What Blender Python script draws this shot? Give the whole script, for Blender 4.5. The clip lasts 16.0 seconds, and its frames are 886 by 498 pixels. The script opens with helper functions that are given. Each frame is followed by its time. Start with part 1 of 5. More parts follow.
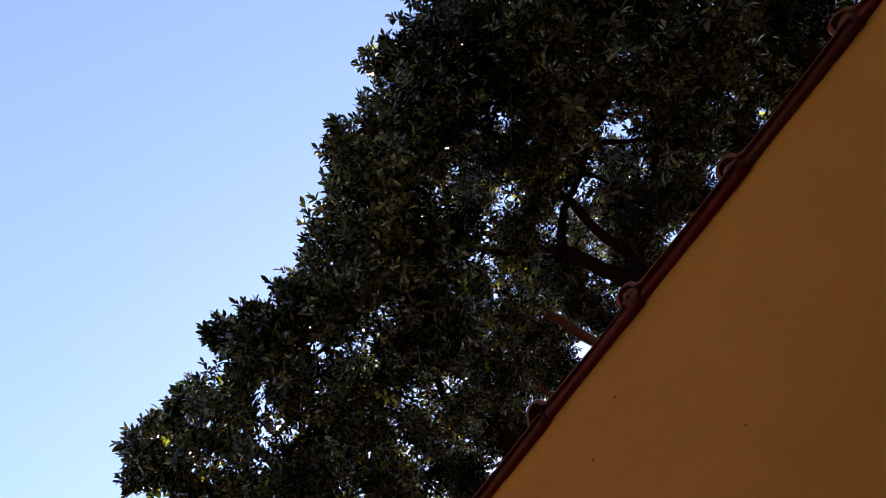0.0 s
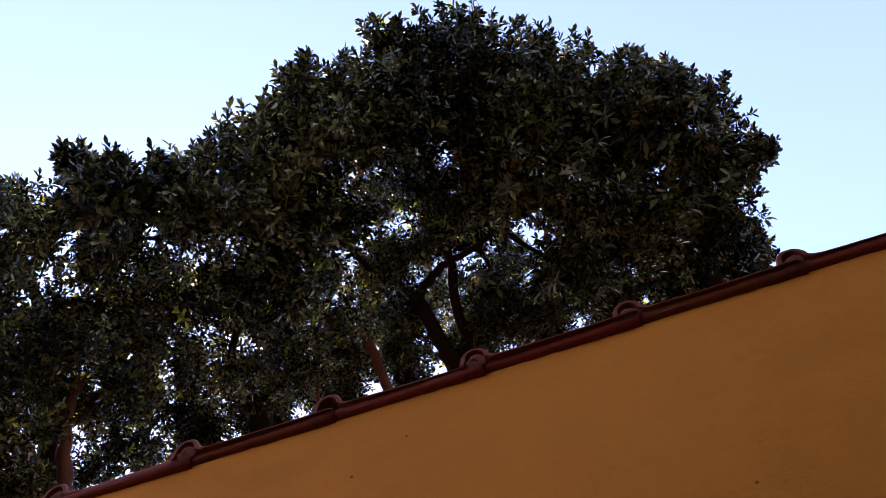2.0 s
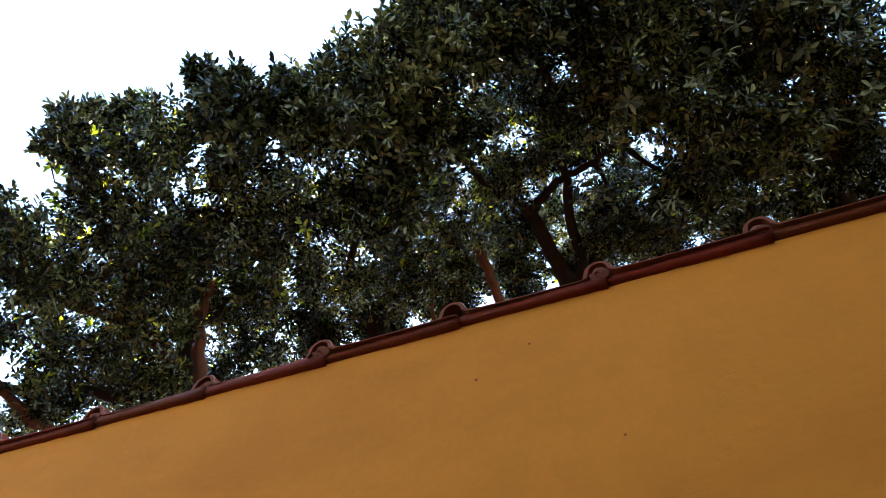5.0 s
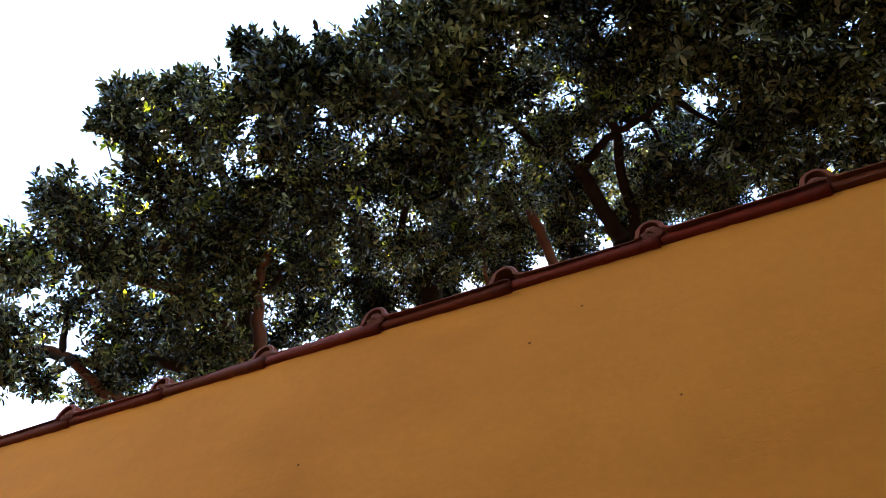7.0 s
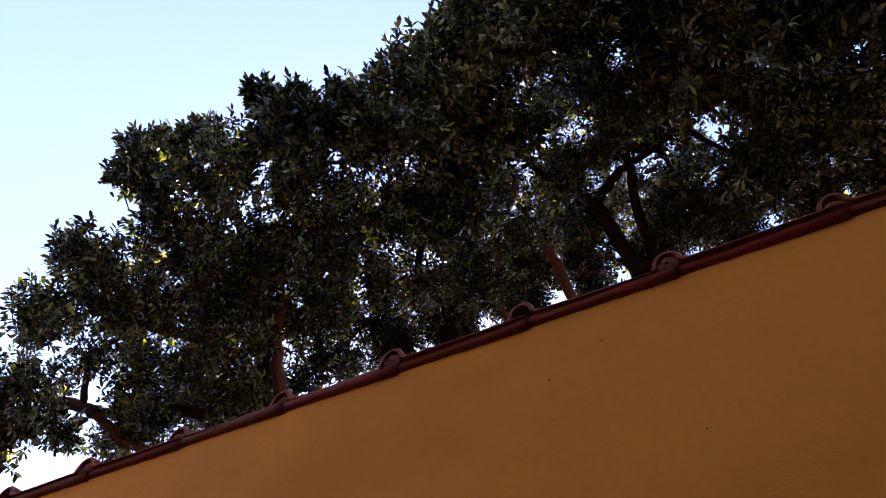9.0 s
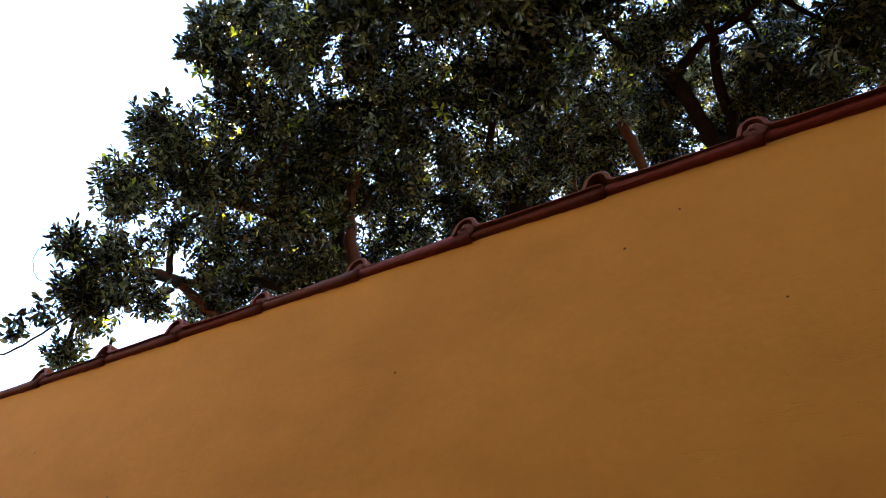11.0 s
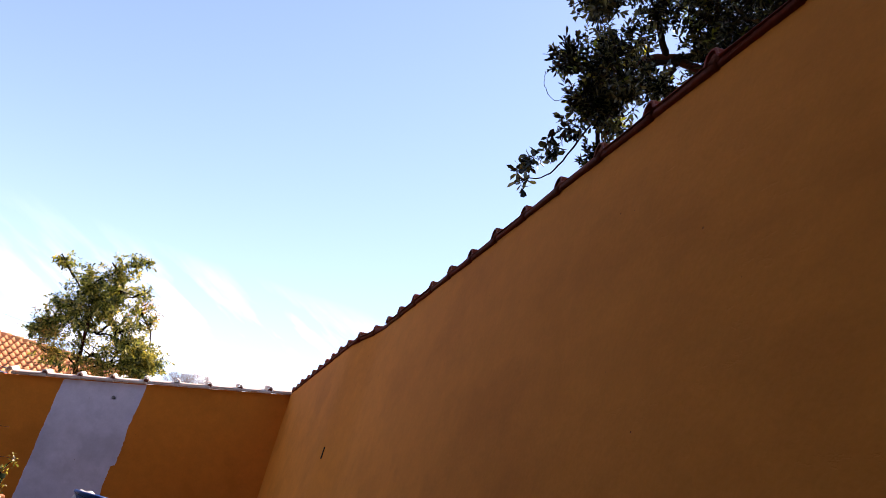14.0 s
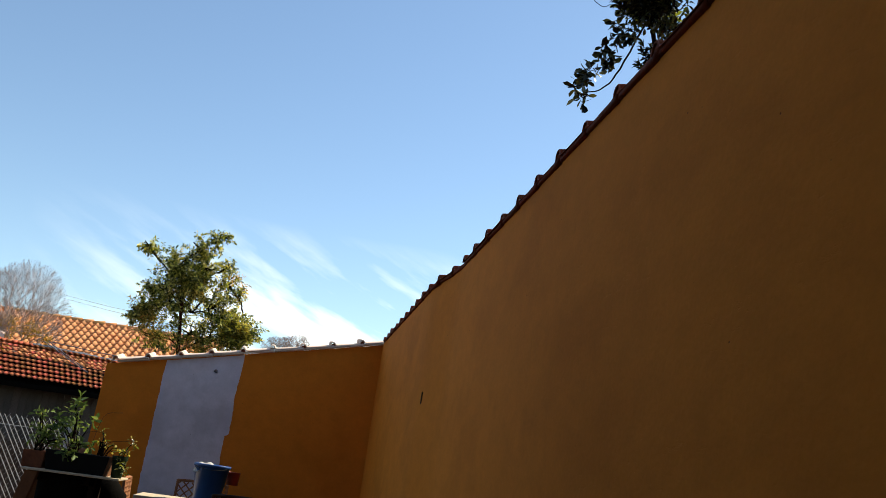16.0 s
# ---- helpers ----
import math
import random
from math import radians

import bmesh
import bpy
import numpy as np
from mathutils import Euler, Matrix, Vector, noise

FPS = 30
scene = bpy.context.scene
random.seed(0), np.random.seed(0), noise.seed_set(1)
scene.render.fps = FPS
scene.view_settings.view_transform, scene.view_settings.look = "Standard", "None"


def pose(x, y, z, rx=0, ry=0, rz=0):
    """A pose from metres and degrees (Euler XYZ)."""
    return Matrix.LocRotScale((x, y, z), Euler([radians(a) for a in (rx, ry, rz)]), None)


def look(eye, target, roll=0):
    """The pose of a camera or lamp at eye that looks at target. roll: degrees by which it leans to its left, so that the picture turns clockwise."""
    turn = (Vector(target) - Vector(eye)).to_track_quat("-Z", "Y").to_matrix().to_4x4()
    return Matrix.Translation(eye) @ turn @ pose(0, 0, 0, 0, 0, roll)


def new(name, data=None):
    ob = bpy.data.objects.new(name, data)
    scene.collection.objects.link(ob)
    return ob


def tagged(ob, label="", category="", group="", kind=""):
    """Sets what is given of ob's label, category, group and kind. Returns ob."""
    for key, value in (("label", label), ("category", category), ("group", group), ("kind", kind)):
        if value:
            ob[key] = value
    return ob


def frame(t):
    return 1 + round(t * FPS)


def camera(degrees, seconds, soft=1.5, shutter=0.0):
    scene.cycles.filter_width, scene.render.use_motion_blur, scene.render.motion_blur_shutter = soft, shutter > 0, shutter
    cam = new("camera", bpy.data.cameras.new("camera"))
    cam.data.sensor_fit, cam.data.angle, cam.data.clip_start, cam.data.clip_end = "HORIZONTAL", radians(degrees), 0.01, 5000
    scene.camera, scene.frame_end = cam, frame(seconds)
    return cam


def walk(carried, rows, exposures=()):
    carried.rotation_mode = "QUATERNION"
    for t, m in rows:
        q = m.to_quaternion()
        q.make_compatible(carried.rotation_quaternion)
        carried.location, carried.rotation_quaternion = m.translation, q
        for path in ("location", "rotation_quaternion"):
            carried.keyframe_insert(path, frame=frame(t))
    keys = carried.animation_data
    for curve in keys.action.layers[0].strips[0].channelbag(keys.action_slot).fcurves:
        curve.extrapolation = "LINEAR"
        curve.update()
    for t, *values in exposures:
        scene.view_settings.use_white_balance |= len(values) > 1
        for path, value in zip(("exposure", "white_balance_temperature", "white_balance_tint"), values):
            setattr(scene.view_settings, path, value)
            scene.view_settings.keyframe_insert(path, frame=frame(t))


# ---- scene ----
cam = camera(56.9, 16.0, soft=0.45)
PATH = [
    (0, (-0.329, -0.944, 1.208), (-0.84, -0.14, 2.967), -26.1),
    (0.5, (-0.33, -0.934, 1.208), (-0.764, -0.152, 2.998), -24.5),
    (1, (-0.383, -0.917, 1.231), (-0.798, -0.077, 2.998), -16.6),
    (1.5, (-0.400, -0.923, 1.226), (-0.765, -0.011, 2.968), -11.0),
    (2, (-0.408, -0.924, 1.226), (-0.648, 0.032, 2.966), -6.3),
    (2.5, (-0.419, -0.912, 1.230), (-0.643, 0.076, 2.955), -6.4),
    (3, (-0.421, -0.911, 1.233), (-0.710, 0.106, 2.930), -3.0),
    (3.5, (-0.427, -0.911, 1.233), (-0.766, 0.152, 2.893), -1.1),
    (4, (-0.434, -0.913, 1.229), (-0.836, 0.150, 2.874), 1.3),
    (4.5, (-0.424, -0.932, 1.215), (-0.894, 0.094, 2.866), 3.7),
    (5, (-0.427, -0.940, 1.201), (-0.985, 0.080, 2.828), 7.0),
    (5.2, (-0.425, -0.943, 1.198), (-1.015, 0.084, 2.809), 7.8),
    (7.5, (-0.419, -0.945, 1.207), (-1.136, 0.074, 2.771), 8.1),
    (8, (-0.410, -0.943, 1.215), (-1.103, -0.079, 2.881), 9.0),
    (8.5, (-0.411, -0.943, 1.213), (-1.074, -0.160, 2.930), 11.9),
    (9, (-0.421, -0.938, 1.213), (-1.125, 0.011, 2.826), 9.2),
    (9.5, (-0.436, -0.928, 1.204), (-1.223, 0.118, 2.717), 9.7),
    (10, (-0.439, -0.924, 1.204), (-1.299, 0.127, 2.673), 11.2),
    (12.3, (-0.434, -0.919, 1.213), (-1.421, 0.177, 2.564), 13.6),
    (12.5, (-0.438, -0.918, 1.214), (-1.436, 0.167, 2.565), 13.3),
    (13, (-0.437, -0.917, 1.218), (-1.536, 0.143, 2.503), 15.1),
    (13.5, (-0.474, -0.890, 1.124), (-1.922, -0.065, 2.229), 17.8),
    (13.7, (-0.508, -0.892, 1.119), (-2.125, -0.162, 2.043), 16.7),
    (14, (-0.577, -0.898, 1.111), (-2.392, -0.477, 1.835), 15.3),
    (14.5, (-0.666, -0.876, 1.190), (-2.549, -0.624, 1.815), 11.3),
    (15, (-0.663, -0.873, 1.147), (-2.571, -0.616, 1.691), 12.8),
    (15.5, (-0.665, -0.870, 1.119), (-2.582, -0.613, 1.629), 11.6),
    (16, (-0.646, -0.861, 1.149), (-2.549, -0.572, 1.691), 7.9),
]
walk(cam, [(t, look(eye, target, roll)) for t, eye, target, roll in PATH],
     [(0, 1.74, 7300, 25), (1, 2.02, 7300, 30), (2, 2.25, 7300, 33), (3, 2.62, 7300, 22), (4, 3.08, 7300, 0), (5, 3.1, 7300, 2), (7.5, 2.9, 7300, 8), (8, 2.65, 7300, 10), (8.5, 2.15, 7300, 31), (9, 2.05, 7300, 32), (9.5, 2.37, 7300, 26), (10, 2.7, 7300, 20), (12.5, 2.58, 7300, 1), (13, 2.45, 7300, 8), (13.5, 1.98, 7300, 28), (14, 1.2, 7300, 28), (14.5, 0.70, 7300, 11), (16, 0.57, 7300, 5)])

# ---- world, sun ----
SUN_AZ, SUN_EL = radians(36), radians(45)      # from +y towards -x
to_sun = Vector((-math.sin(SUN_AZ) * math.cos(SUN_EL), math.cos(SUN_AZ) * math.cos(SUN_EL), math.sin(SUN_EL)))
world = bpy.data.worlds.new("world")
scene.world = world
world.use_nodes = True
wn, wl = world.node_tree.nodes, world.node_tree.links
wn.clear()
w_out, w_bg = wn.new("ShaderNodeOutputWorld"), wn.new("ShaderNodeBackground")
w_sky = wn.new("ShaderNodeTexSky")
w_sky.sky_type, w_sky.sun_disc = "NISHITA", False
w_sky.sun_elevation, w_sky.sun_rotation = SUN_EL, -SUN_AZ
w_sky.air_density, w_sky.dust_density, w_sky.ozone_density = 1.0, 0.1, 1.4
w_bg.inputs[1].default_value = 0.12
# thin cirrus low over the far end
w_tc, w_map, w_noise = wn.new("ShaderNodeTexCoord"), wn.new("ShaderNodeMapping"), wn.new("ShaderNodeTexNoise")
w_map.vector_type = "TEXTURE"
w_map.inputs["Rotation"].default_value = (radians(-24), 0, 0)
w_map.inputs["Scale"].default_value = (0.5, 0.40, 0.075)
w_noise.inputs["Scale"].default_value, w_noise.inputs["Detail"].default_value, w_noise.inputs["Roughness"].default_value = 2.2, 7, 0.55
w_ramp = wn.new("ShaderNodeMapRange")
w_ramp.inputs[1].default_value, w_ramp.inputs[2].default_value = 0.46, 0.68
w_sep, w_low, w_mul, w_mix = wn.new("ShaderNodeSeparateXYZ"), wn.new("ShaderNodeMapRange"), wn.new("ShaderNodeMath"), wn.new("ShaderNodeMixRGB")
w_low.inputs[1].default_value, w_low.inputs[2].default_value, w_low.inputs[3].default_value, w_low.inputs[4].default_value = 0.13, 0.27, 1.0, 0.0
w_mul.operation = "MULTIPLY"
w_mix.inputs[2].default_value = (9.5, 9.8, 10.2, 1)
wl.new(w_tc.outputs["Generated"], w_map.inputs[0]); wl.new(w_map.outputs[0], w_noise.inputs["Vector"])
wl.new(w_noise.outputs[0], w_ramp.inputs[0]); wl.new(w_tc.outputs["Generated"], w_sep.inputs[0])
wl.new(w_sep.outputs["Z"], w_low.inputs[0]); wl.new(w_ramp.outputs[0], w_mul.inputs[0]); wl.new(w_low.outputs[0], w_mul.inputs[1])
w_side, w_mul2 = wn.new("ShaderNodeMapRange"), wn.new("ShaderNodeMath")
w_side.inputs[1].default_value, w_side.inputs[2].default_value = -0.32, -0.08
w_mul2.operation = "MULTIPLY"
wl.new(w_sep.outputs["Y"], w_side.inputs[0]); wl.new(w_mul.outputs[0], w_mul2.inputs[0]); wl.new(w_side.outputs[0], w_mul2.inputs[1])
w_tint = wn.new("ShaderNodeMixRGB"); w_tint.blend_type, w_tint.inputs[0].default_value, w_tint.inputs[2].default_value = "MULTIPLY", 1.0, (0.90, 0.98, 1.06, 1)
wl.new(w_sky.outputs[0], w_tint.inputs[1])
wl.new(w_mul2.outputs[0], w_mix.inputs[0]); wl.new(w_tint.outputs[0], w_mix.inputs[1])
wl.new(w_mix.outputs[0], w_bg.inputs[0]); wl.new(w_bg.outputs[0], w_out.inputs[0])

sun = new("sun", bpy.data.lights.new("sun", "SUN"))
sun.data.energy, sun.data.angle, sun.data.color = 5.0, radians(0.53), (1.0, 0.94, 0.84)
sun.matrix_world = look(to_sun * 50, (0, 0, 0))


# ---- materials ----
def surface(name, base, other, rough=0.8, big=1.5, fine=40.0, bump=0.3, metal=0.0, spread=0.5, by_object=0.0, by_island=0.0, through_light=0.0, glow=2.2, coat=0.0, shine=0.12):
    """Two colours mixed by noise at two scales, fine relief, and a shift of tone from piece to piece."""
    m = bpy.data.materials.new(name)
    m.use_nodes = True
    n, l = m.node_tree.nodes, m.node_tree.links
    p = n["Principled BSDF"]
    tc = n.new("ShaderNodeTexCoord")
    n1, n2, ramp, mix = n.new("ShaderNodeTexNoise"), n.new("ShaderNodeTexNoise"), n.new("ShaderNodeMapRange"), n.new("ShaderNodeMixRGB")
    n1.inputs["Scale"].default_value, n1.inputs["Detail"].default_value = big, 4
    n2.inputs["Scale"].default_value, n2.inputs["Detail"].default_value = fine, 5
    for t in (n1, n2):
        l.new(tc.outputs["Object"], t.inputs["Vector"])
    add = n.new("ShaderNodeMath"); add.operation = "MULTIPLY_ADD"; add.inputs[1].default_value = 0.55
    l.new(n2.outputs[0], add.inputs[0]); l.new(n1.outputs[0], add.inputs[2])
    ramp.inputs[1].default_value, ramp.inputs[2].default_value = 0.775 - 0.5 * spread, 0.775 + 0.5 * spread
    l.new(add.outputs[0], ramp.inputs[0]); l.new(ramp.outputs[0], mix.inputs[0])
    mix.inputs[1].default_value, mix.inputs[2].default_value = (*base, 1), (*other, 1)
    colour = mix.outputs[0]
    if by_object or by_island:
        hsv, r = n.new("ShaderNodeHueSaturation"), n.new("ShaderNodeMapRange")
        src = n.new("ShaderNodeObjectInfo").outputs["Random"] if by_object else n.new("ShaderNodeNewGeometry").outputs["Random Per Island"]
        amount = by_object or by_island
        r.inputs[3].default_value, r.inputs[4].default_value = 1 - amount, 1 + amount
        if by_island:
            few = n.new("ShaderNodeMath"); few.operation = "POWER"; few.inputs[1].default_value = 2.0
            l.new(src, few.inputs[0])
            r.inputs[4].default_value = 1 + 2.2 * amount
            l.new(few.outputs[0], r.inputs[0])
        else:
            l.new(src, r.inputs[0])
        l.new(r.outputs[0], hsv.inputs["Value"]); l.new(colour, hsv.inputs["Color"])
        h = n.new("ShaderNodeMapRange"); h.inputs[3].default_value, h.inputs[4].default_value = 0.5 + 0.05 * amount, 0.5 - 0.05 * amount
        l.new(src, h.inputs[0]); l.new(h.outputs[0], hsv.inputs["Hue"])
        colour = hsv.outputs[0]
    l.new(colour, p.inputs["Base Color"])
    p.inputs["Roughness"].default_value, p.inputs["Metallic"].default_value = rough, metal
    p.inputs["Coat Weight"].default_value = coat
    p.inputs["Specular IOR Level"].default_value = shine
    if bump:
        b = n.new("ShaderNodeBump"); b.inputs["Strength"].default_value, b.inputs["Distance"].default_value = bump, 0.01
        l.new(add.outputs[0], b.inputs["Height"]); l.new(b.outputs[0], p.inputs["Normal"])
    if through_light:
        tr, ms = n.new("ShaderNodeBsdfTranslucent"), n.new("ShaderNodeMixShader")
        br = n.new("ShaderNodeHueSaturation"); br.inputs["Value"].default_value, br.inputs["Saturation"].default_value, br.inputs["Hue"].default_value = glow, 1.15, 0.485
        l.new(colour, br.inputs["Color"]); l.new(br.outputs[0], tr.inputs[0])
        ms.inputs[0].default_value = through_light
        l.new(p.outputs[0], ms.inputs[1]); l.new(tr.outputs[0], ms.inputs[2])
        l.new(ms.outputs[0], n["Material Output"].inputs[0])
    return m


def plaster(name, base, other, stain):
    """Painted cement render: blotches, long soft stains, pits and trowel drags."""
    m = surface(name, base, other, rough=0.85, big=0.9, fine=14, bump=0, spread=0.8)
    n, l = m.node_tree.nodes, m.node_tree.links
    p = n["Principled BSDF"]
    tc = n.new("ShaderNodeTexCoord")
    def noise_at(scale, stretch, detail=4, rough=0.5):
        mp, t = n.new("ShaderNodeMapping"), n.new("ShaderNodeTexNoise")
        mp.inputs["Scale"].default_value = stretch
        t.inputs["Scale"].default_value, t.inputs["Detail"].default_value, t.inputs["Roughness"].default_value = scale, detail, rough
        l.new(tc.outputs["Object"], mp.inputs[0]); l.new(mp.outputs[0], t.inputs["Vector"])
        return t.outputs[0]
    def stretch_range(src, lo, hi, a=0.0, b=1.0):
        r = n.new("ShaderNodeMapRange"); r.inputs[1].default_value, r.inputs[2].default_value, r.inputs[3].default_value, r.inputs[4].default_value = lo, hi, a, b
        l.new(src, r.inputs[0]); return r.outputs[0]
    # damp stains with soft edges
    st = stretch_range(noise_at(1.7, (0.65, 1, 1.1), 5, 0.6), 0.49, 0.63)
    mx = n.new("ShaderNodeMixRGB"); mx.inputs[2].default_value = (*stain, 1)
    k = n.new("ShaderNodeMath"); k.operation = "MULTIPLY"; k.inputs[1].default_value = 0.32
    l.new(st, k.inputs[0]); l.new(k.outputs[0], mx.inputs[0])
    old = p.inputs["Base Color"].links[0].from_socket
    l.new(old, mx.inputs[1])
    # small pits
    vo = n.new("ShaderNodeTexVoronoi"); vo.inputs["Scale"].default_value = 9.0
    l.new(tc.outputs["Object"], vo.inputs["Vector"])
    pit = stretch_range(vo.outputs["Distance"], 0.018, 0.032, 1.0, 0.0)
    gate = stretch_range(noise_at(1.7, (1, 1, 1), 2), 0.42, 0.48)
    pg = n.new("ShaderNodeMath"); pg.operation = "MULTIPLY"; l.new(pit, pg.inputs[0]); l.new(gate, pg.inputs[1])
    # trowel drags, in patches
    drag = stretch_range(noise_at(26, (0.45, 1, 1.6), 5, 0.72), 0.60, 0.68)
    dgate = stretch_range(noise_at(2.3, (1, 1, 1), 3), 0.5, 0.62)
    dg = n.new("ShaderNodeMath"); dg.operation = "MULTIPLY"; l.new(drag, dg.inputs[0]); l.new(dgate, dg.inputs[1])
    # short scratches left by the trowel, thick in patches towards the near end
    sx = n.new("ShaderNodeSeparateXYZ"); l.new(tc.outputs["Object"], sx.inputs[0])
    near = stretch_range(sx.outputs["X"], -1.0, -0.25, -0.08, 0.15)
    patches = n.new("ShaderNodeMath"); patches.operation = "ADD"; l.new(noise_at(3.1, (1, 1, 1), 3), patches.inputs[0]); l.new(near, patches.inputs[1])
    lower = n.new("ShaderNodeMath"); lower.operation = "ADD"; l.new(patches.outputs[0], lower.inputs[0]); l.new(stretch_range(sx.outputs["Z"], 2.15, 2.40, 0.0, -0.2), lower.inputs[1])
    sgate = stretch_range(lower.outputs[0], 0.62, 0.78)
    marks = None
    for turn, along, across in ((28, 42, 150), (66, 55, 170), (-6, 36, 200)):
        mp, v2 = n.new("ShaderNodeMapping"), n.new("ShaderNodeTexVoronoi")
        mp.inputs["Rotation"].default_value, mp.inputs["Scale"].default_value = (0, radians(turn), 0), (along, 12, across)
        mp.vector_type = "POINT"
        warp = n.new("ShaderNodeVectorMath"); warp.operation = "MULTIPLY_ADD"; warp.inputs[1].default_value = (0.03, 0.0, 0.03)
        wn_ = n.new("ShaderNodeTexNoise"); wn_.inputs["Scale"].default_value = 38
        l.new(tc.outputs["Object"], wn_.inputs["Vector"]); l.new(wn_.outputs["Color"], warp.inputs[0]); l.new(tc.outputs["Object"], warp.inputs[2])
        rot = n.new("ShaderNodeVectorRotate"); rot.rotation_type = "Y_AXIS"; rot.inputs["Angle"].default_value = radians(turn)
        mp.inputs["Rotation"].default_value = (0, 0, 0)
        l.new(warp.outputs[0], rot.inputs["Vector"]); l.new(rot.outputs[0], mp.inputs[0]); l.new(mp.outputs[0], v2.inputs["Vector"])
        v2.inputs["Scale"].default_value = 1.0
        one = stretch_range(v2.outputs["Distance"], 0.10, 0.24, 1.0, 0.0)
        if marks is None:
            marks = one
        else:
            mx2 = n.new("ShaderNodeMath"); mx2.operation = "MAXIMUM"; l.new(marks, mx2.inputs[0]); l.new(one, mx2.inputs[1]); marks = mx2.outputs[0]
    sg = n.new("ShaderNodeMath"); sg.operation = "MULTIPLY"; l.new(marks, sg.inputs[0]); l.new(sgate, sg.inputs[1])
    both = n.new("ShaderNodeMath"); both.operation = "MULTIPLY_ADD"; both.inputs[1].default_value = 0.22; both.use_clamp = True
    l.new(sg.outputs[0], both.inputs[0]); l.new(pg.outputs[0], both.inputs[2])
    dark = n.new("ShaderNodeMixRGB"); dark.blend_type = "MULTIPLY"; dark.inputs[2].default_value = (0.25, 0.2, 0.15, 1)
    l.new(both.outputs[0], dark.inputs[0]); l.new(mx.outputs[0], dark.inputs[1])
    # fine uneven tone of the brushed paint
    mot = n.new("ShaderNodeMixRGB"); mot.blend_type = "MULTIPLY"; mot.inputs[0].default_value = 1.0
    fine_tone = n.new("ShaderNodeMath"); fine_tone.operation = "MULTIPLY"
    l.new(stretch_range(noise_at(7, (0.7, 1, 1.2), 6, 0.65), 0.35, 0.65, 0.95, 1.04), fine_tone.inputs[0])
    l.new(stretch_range(noise_at(60, (1, 1, 0.8), 3, 0.6), 0.35, 0.65, 0.975, 1.02), fine_tone.inputs[1])
    l.new(dark.outputs[0], mot.inputs[1]); l.new(fine_tone.outputs[0], mot.inputs[2]); l.new(mot.outputs[0], p.inputs["Base Color"])
    hgt = n.new("ShaderNodeMath"); hgt.operation = "MULTIPLY_ADD"; hgt.inputs[1].default_value = -0.9
    l.new(dg.outputs[0], hgt.inputs[0]); l.new(noise_at(55, (1, 1, 1), 4), hgt.inputs[2])
    h2 = n.new("ShaderNodeMath"); h2.operation = "SUBTRACT"; l.new(hgt.outputs[0], h2.inputs[0]); l.new(pg.outputs[0], h2.inputs[1])
    b = n.new("ShaderNodeBump"); b.inputs["Strength"].default_value, b.inputs["Distance"].default_value = 0.32, 0.003
    h3 = n.new("ShaderNodeMath"); h3.operation = "SUBTRACT"; l.new(h2.outputs[0], h3.inputs[0]); l.new(sg.outputs[0], h3.inputs[1])
    l.new(h3.outputs[0], b.inputs["Height"]); l.new(b.outputs[0], p.inputs["Normal"])
    return m


OCHRE = plaster("ochre_plaster", (0.75, 0.226, 0.026), (0.64, 0.187, 0.020), (0.46, 0.124, 0.012))
BARE_RENDER = plaster("bare_render", (0.78, 0.72, 0.80), (0.58, 0.54, 0.61), (0.28, 0.265, 0.30))
CLAY = surface("red_clay", (0.24, 0.045, 0.014), (0.14, 0.026, 0.010), rough=0.75, big=6, fine=60, bump=0.35, by_object=0.18)
# bare clay lip, paler to paint in the skylight its edge catches
CLAY_LIP = surface("skylit_clay_edge", (0.36, 0.105, 0.055), (0.22, 0.058, 0.030), rough=0.6, big=12, fine=70, bump=0.3, shine=0.3)
# weathered pale clay, lightened further to carry the sun on the far coping
CLAY_PALE = surface("sunlit_pale_clay", (0.74, 0.60, 0.50), (0.58, 0.42, 0.33), rough=0.85, big=9, fine=60, bump=0.3, by_object=0.12)
BAND = surface("dark_red_painted_mortar", (0.20, 0.029, 0.006), (0.10, 0.015, 0.004), rough=0.8, big=5, fine=60, bump=0.5, by_object=0.15)
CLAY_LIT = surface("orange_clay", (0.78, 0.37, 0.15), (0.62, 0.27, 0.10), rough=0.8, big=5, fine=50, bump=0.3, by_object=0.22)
CLAY_OLD = surface("weathered_clay", (0.66, 0.20, 0.085), (0.20, 0.055, 0.03), rough=0.85, big=1.1, fine=25, bump=0.35, spread=0.4, by_object=0.35)
CLAY_DARK = surface("dirty_brown_clay", (0.24, 0.085, 0.04), (0.13, 0.05, 0.028), rough=0.85, big=12, fine=50, bump=0.3)
LEAD = surface("dull_lead", (0.20, 0.21, 0.24), (0.11, 0.115, 0.13), rough=0.7, big=4, fine=40, bump=0.3)
MORTAR = surface("mortar", (0.24, 0.062, 0.030), (0.12, 0.030, 0.016), rough=0.95, big=14, fine=90, bump=0.8)
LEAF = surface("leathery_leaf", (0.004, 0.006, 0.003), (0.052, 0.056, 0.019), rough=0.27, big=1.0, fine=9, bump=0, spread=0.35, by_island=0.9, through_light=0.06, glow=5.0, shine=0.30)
# lit copy of the leaf: sunshine is put into its yellow-green
LEAF_SUN = surface("sunlit_leaf", (0.022, 0.040, 0.008), (0.085, 0.095, 0.016), rough=0.35, big=1.5, fine=9, bump=0, by_island=0.8, through_light=0.4, glow=3.2, shine=0.2)
LEAF_GREY = surface("dull_grey_green_leaf", (0.045, 0.052, 0.030), (0.070, 0.068, 0.036), rough=0.5, big=1.2, fine=9, bump=0, by_island=0.6, through_light=0.15)
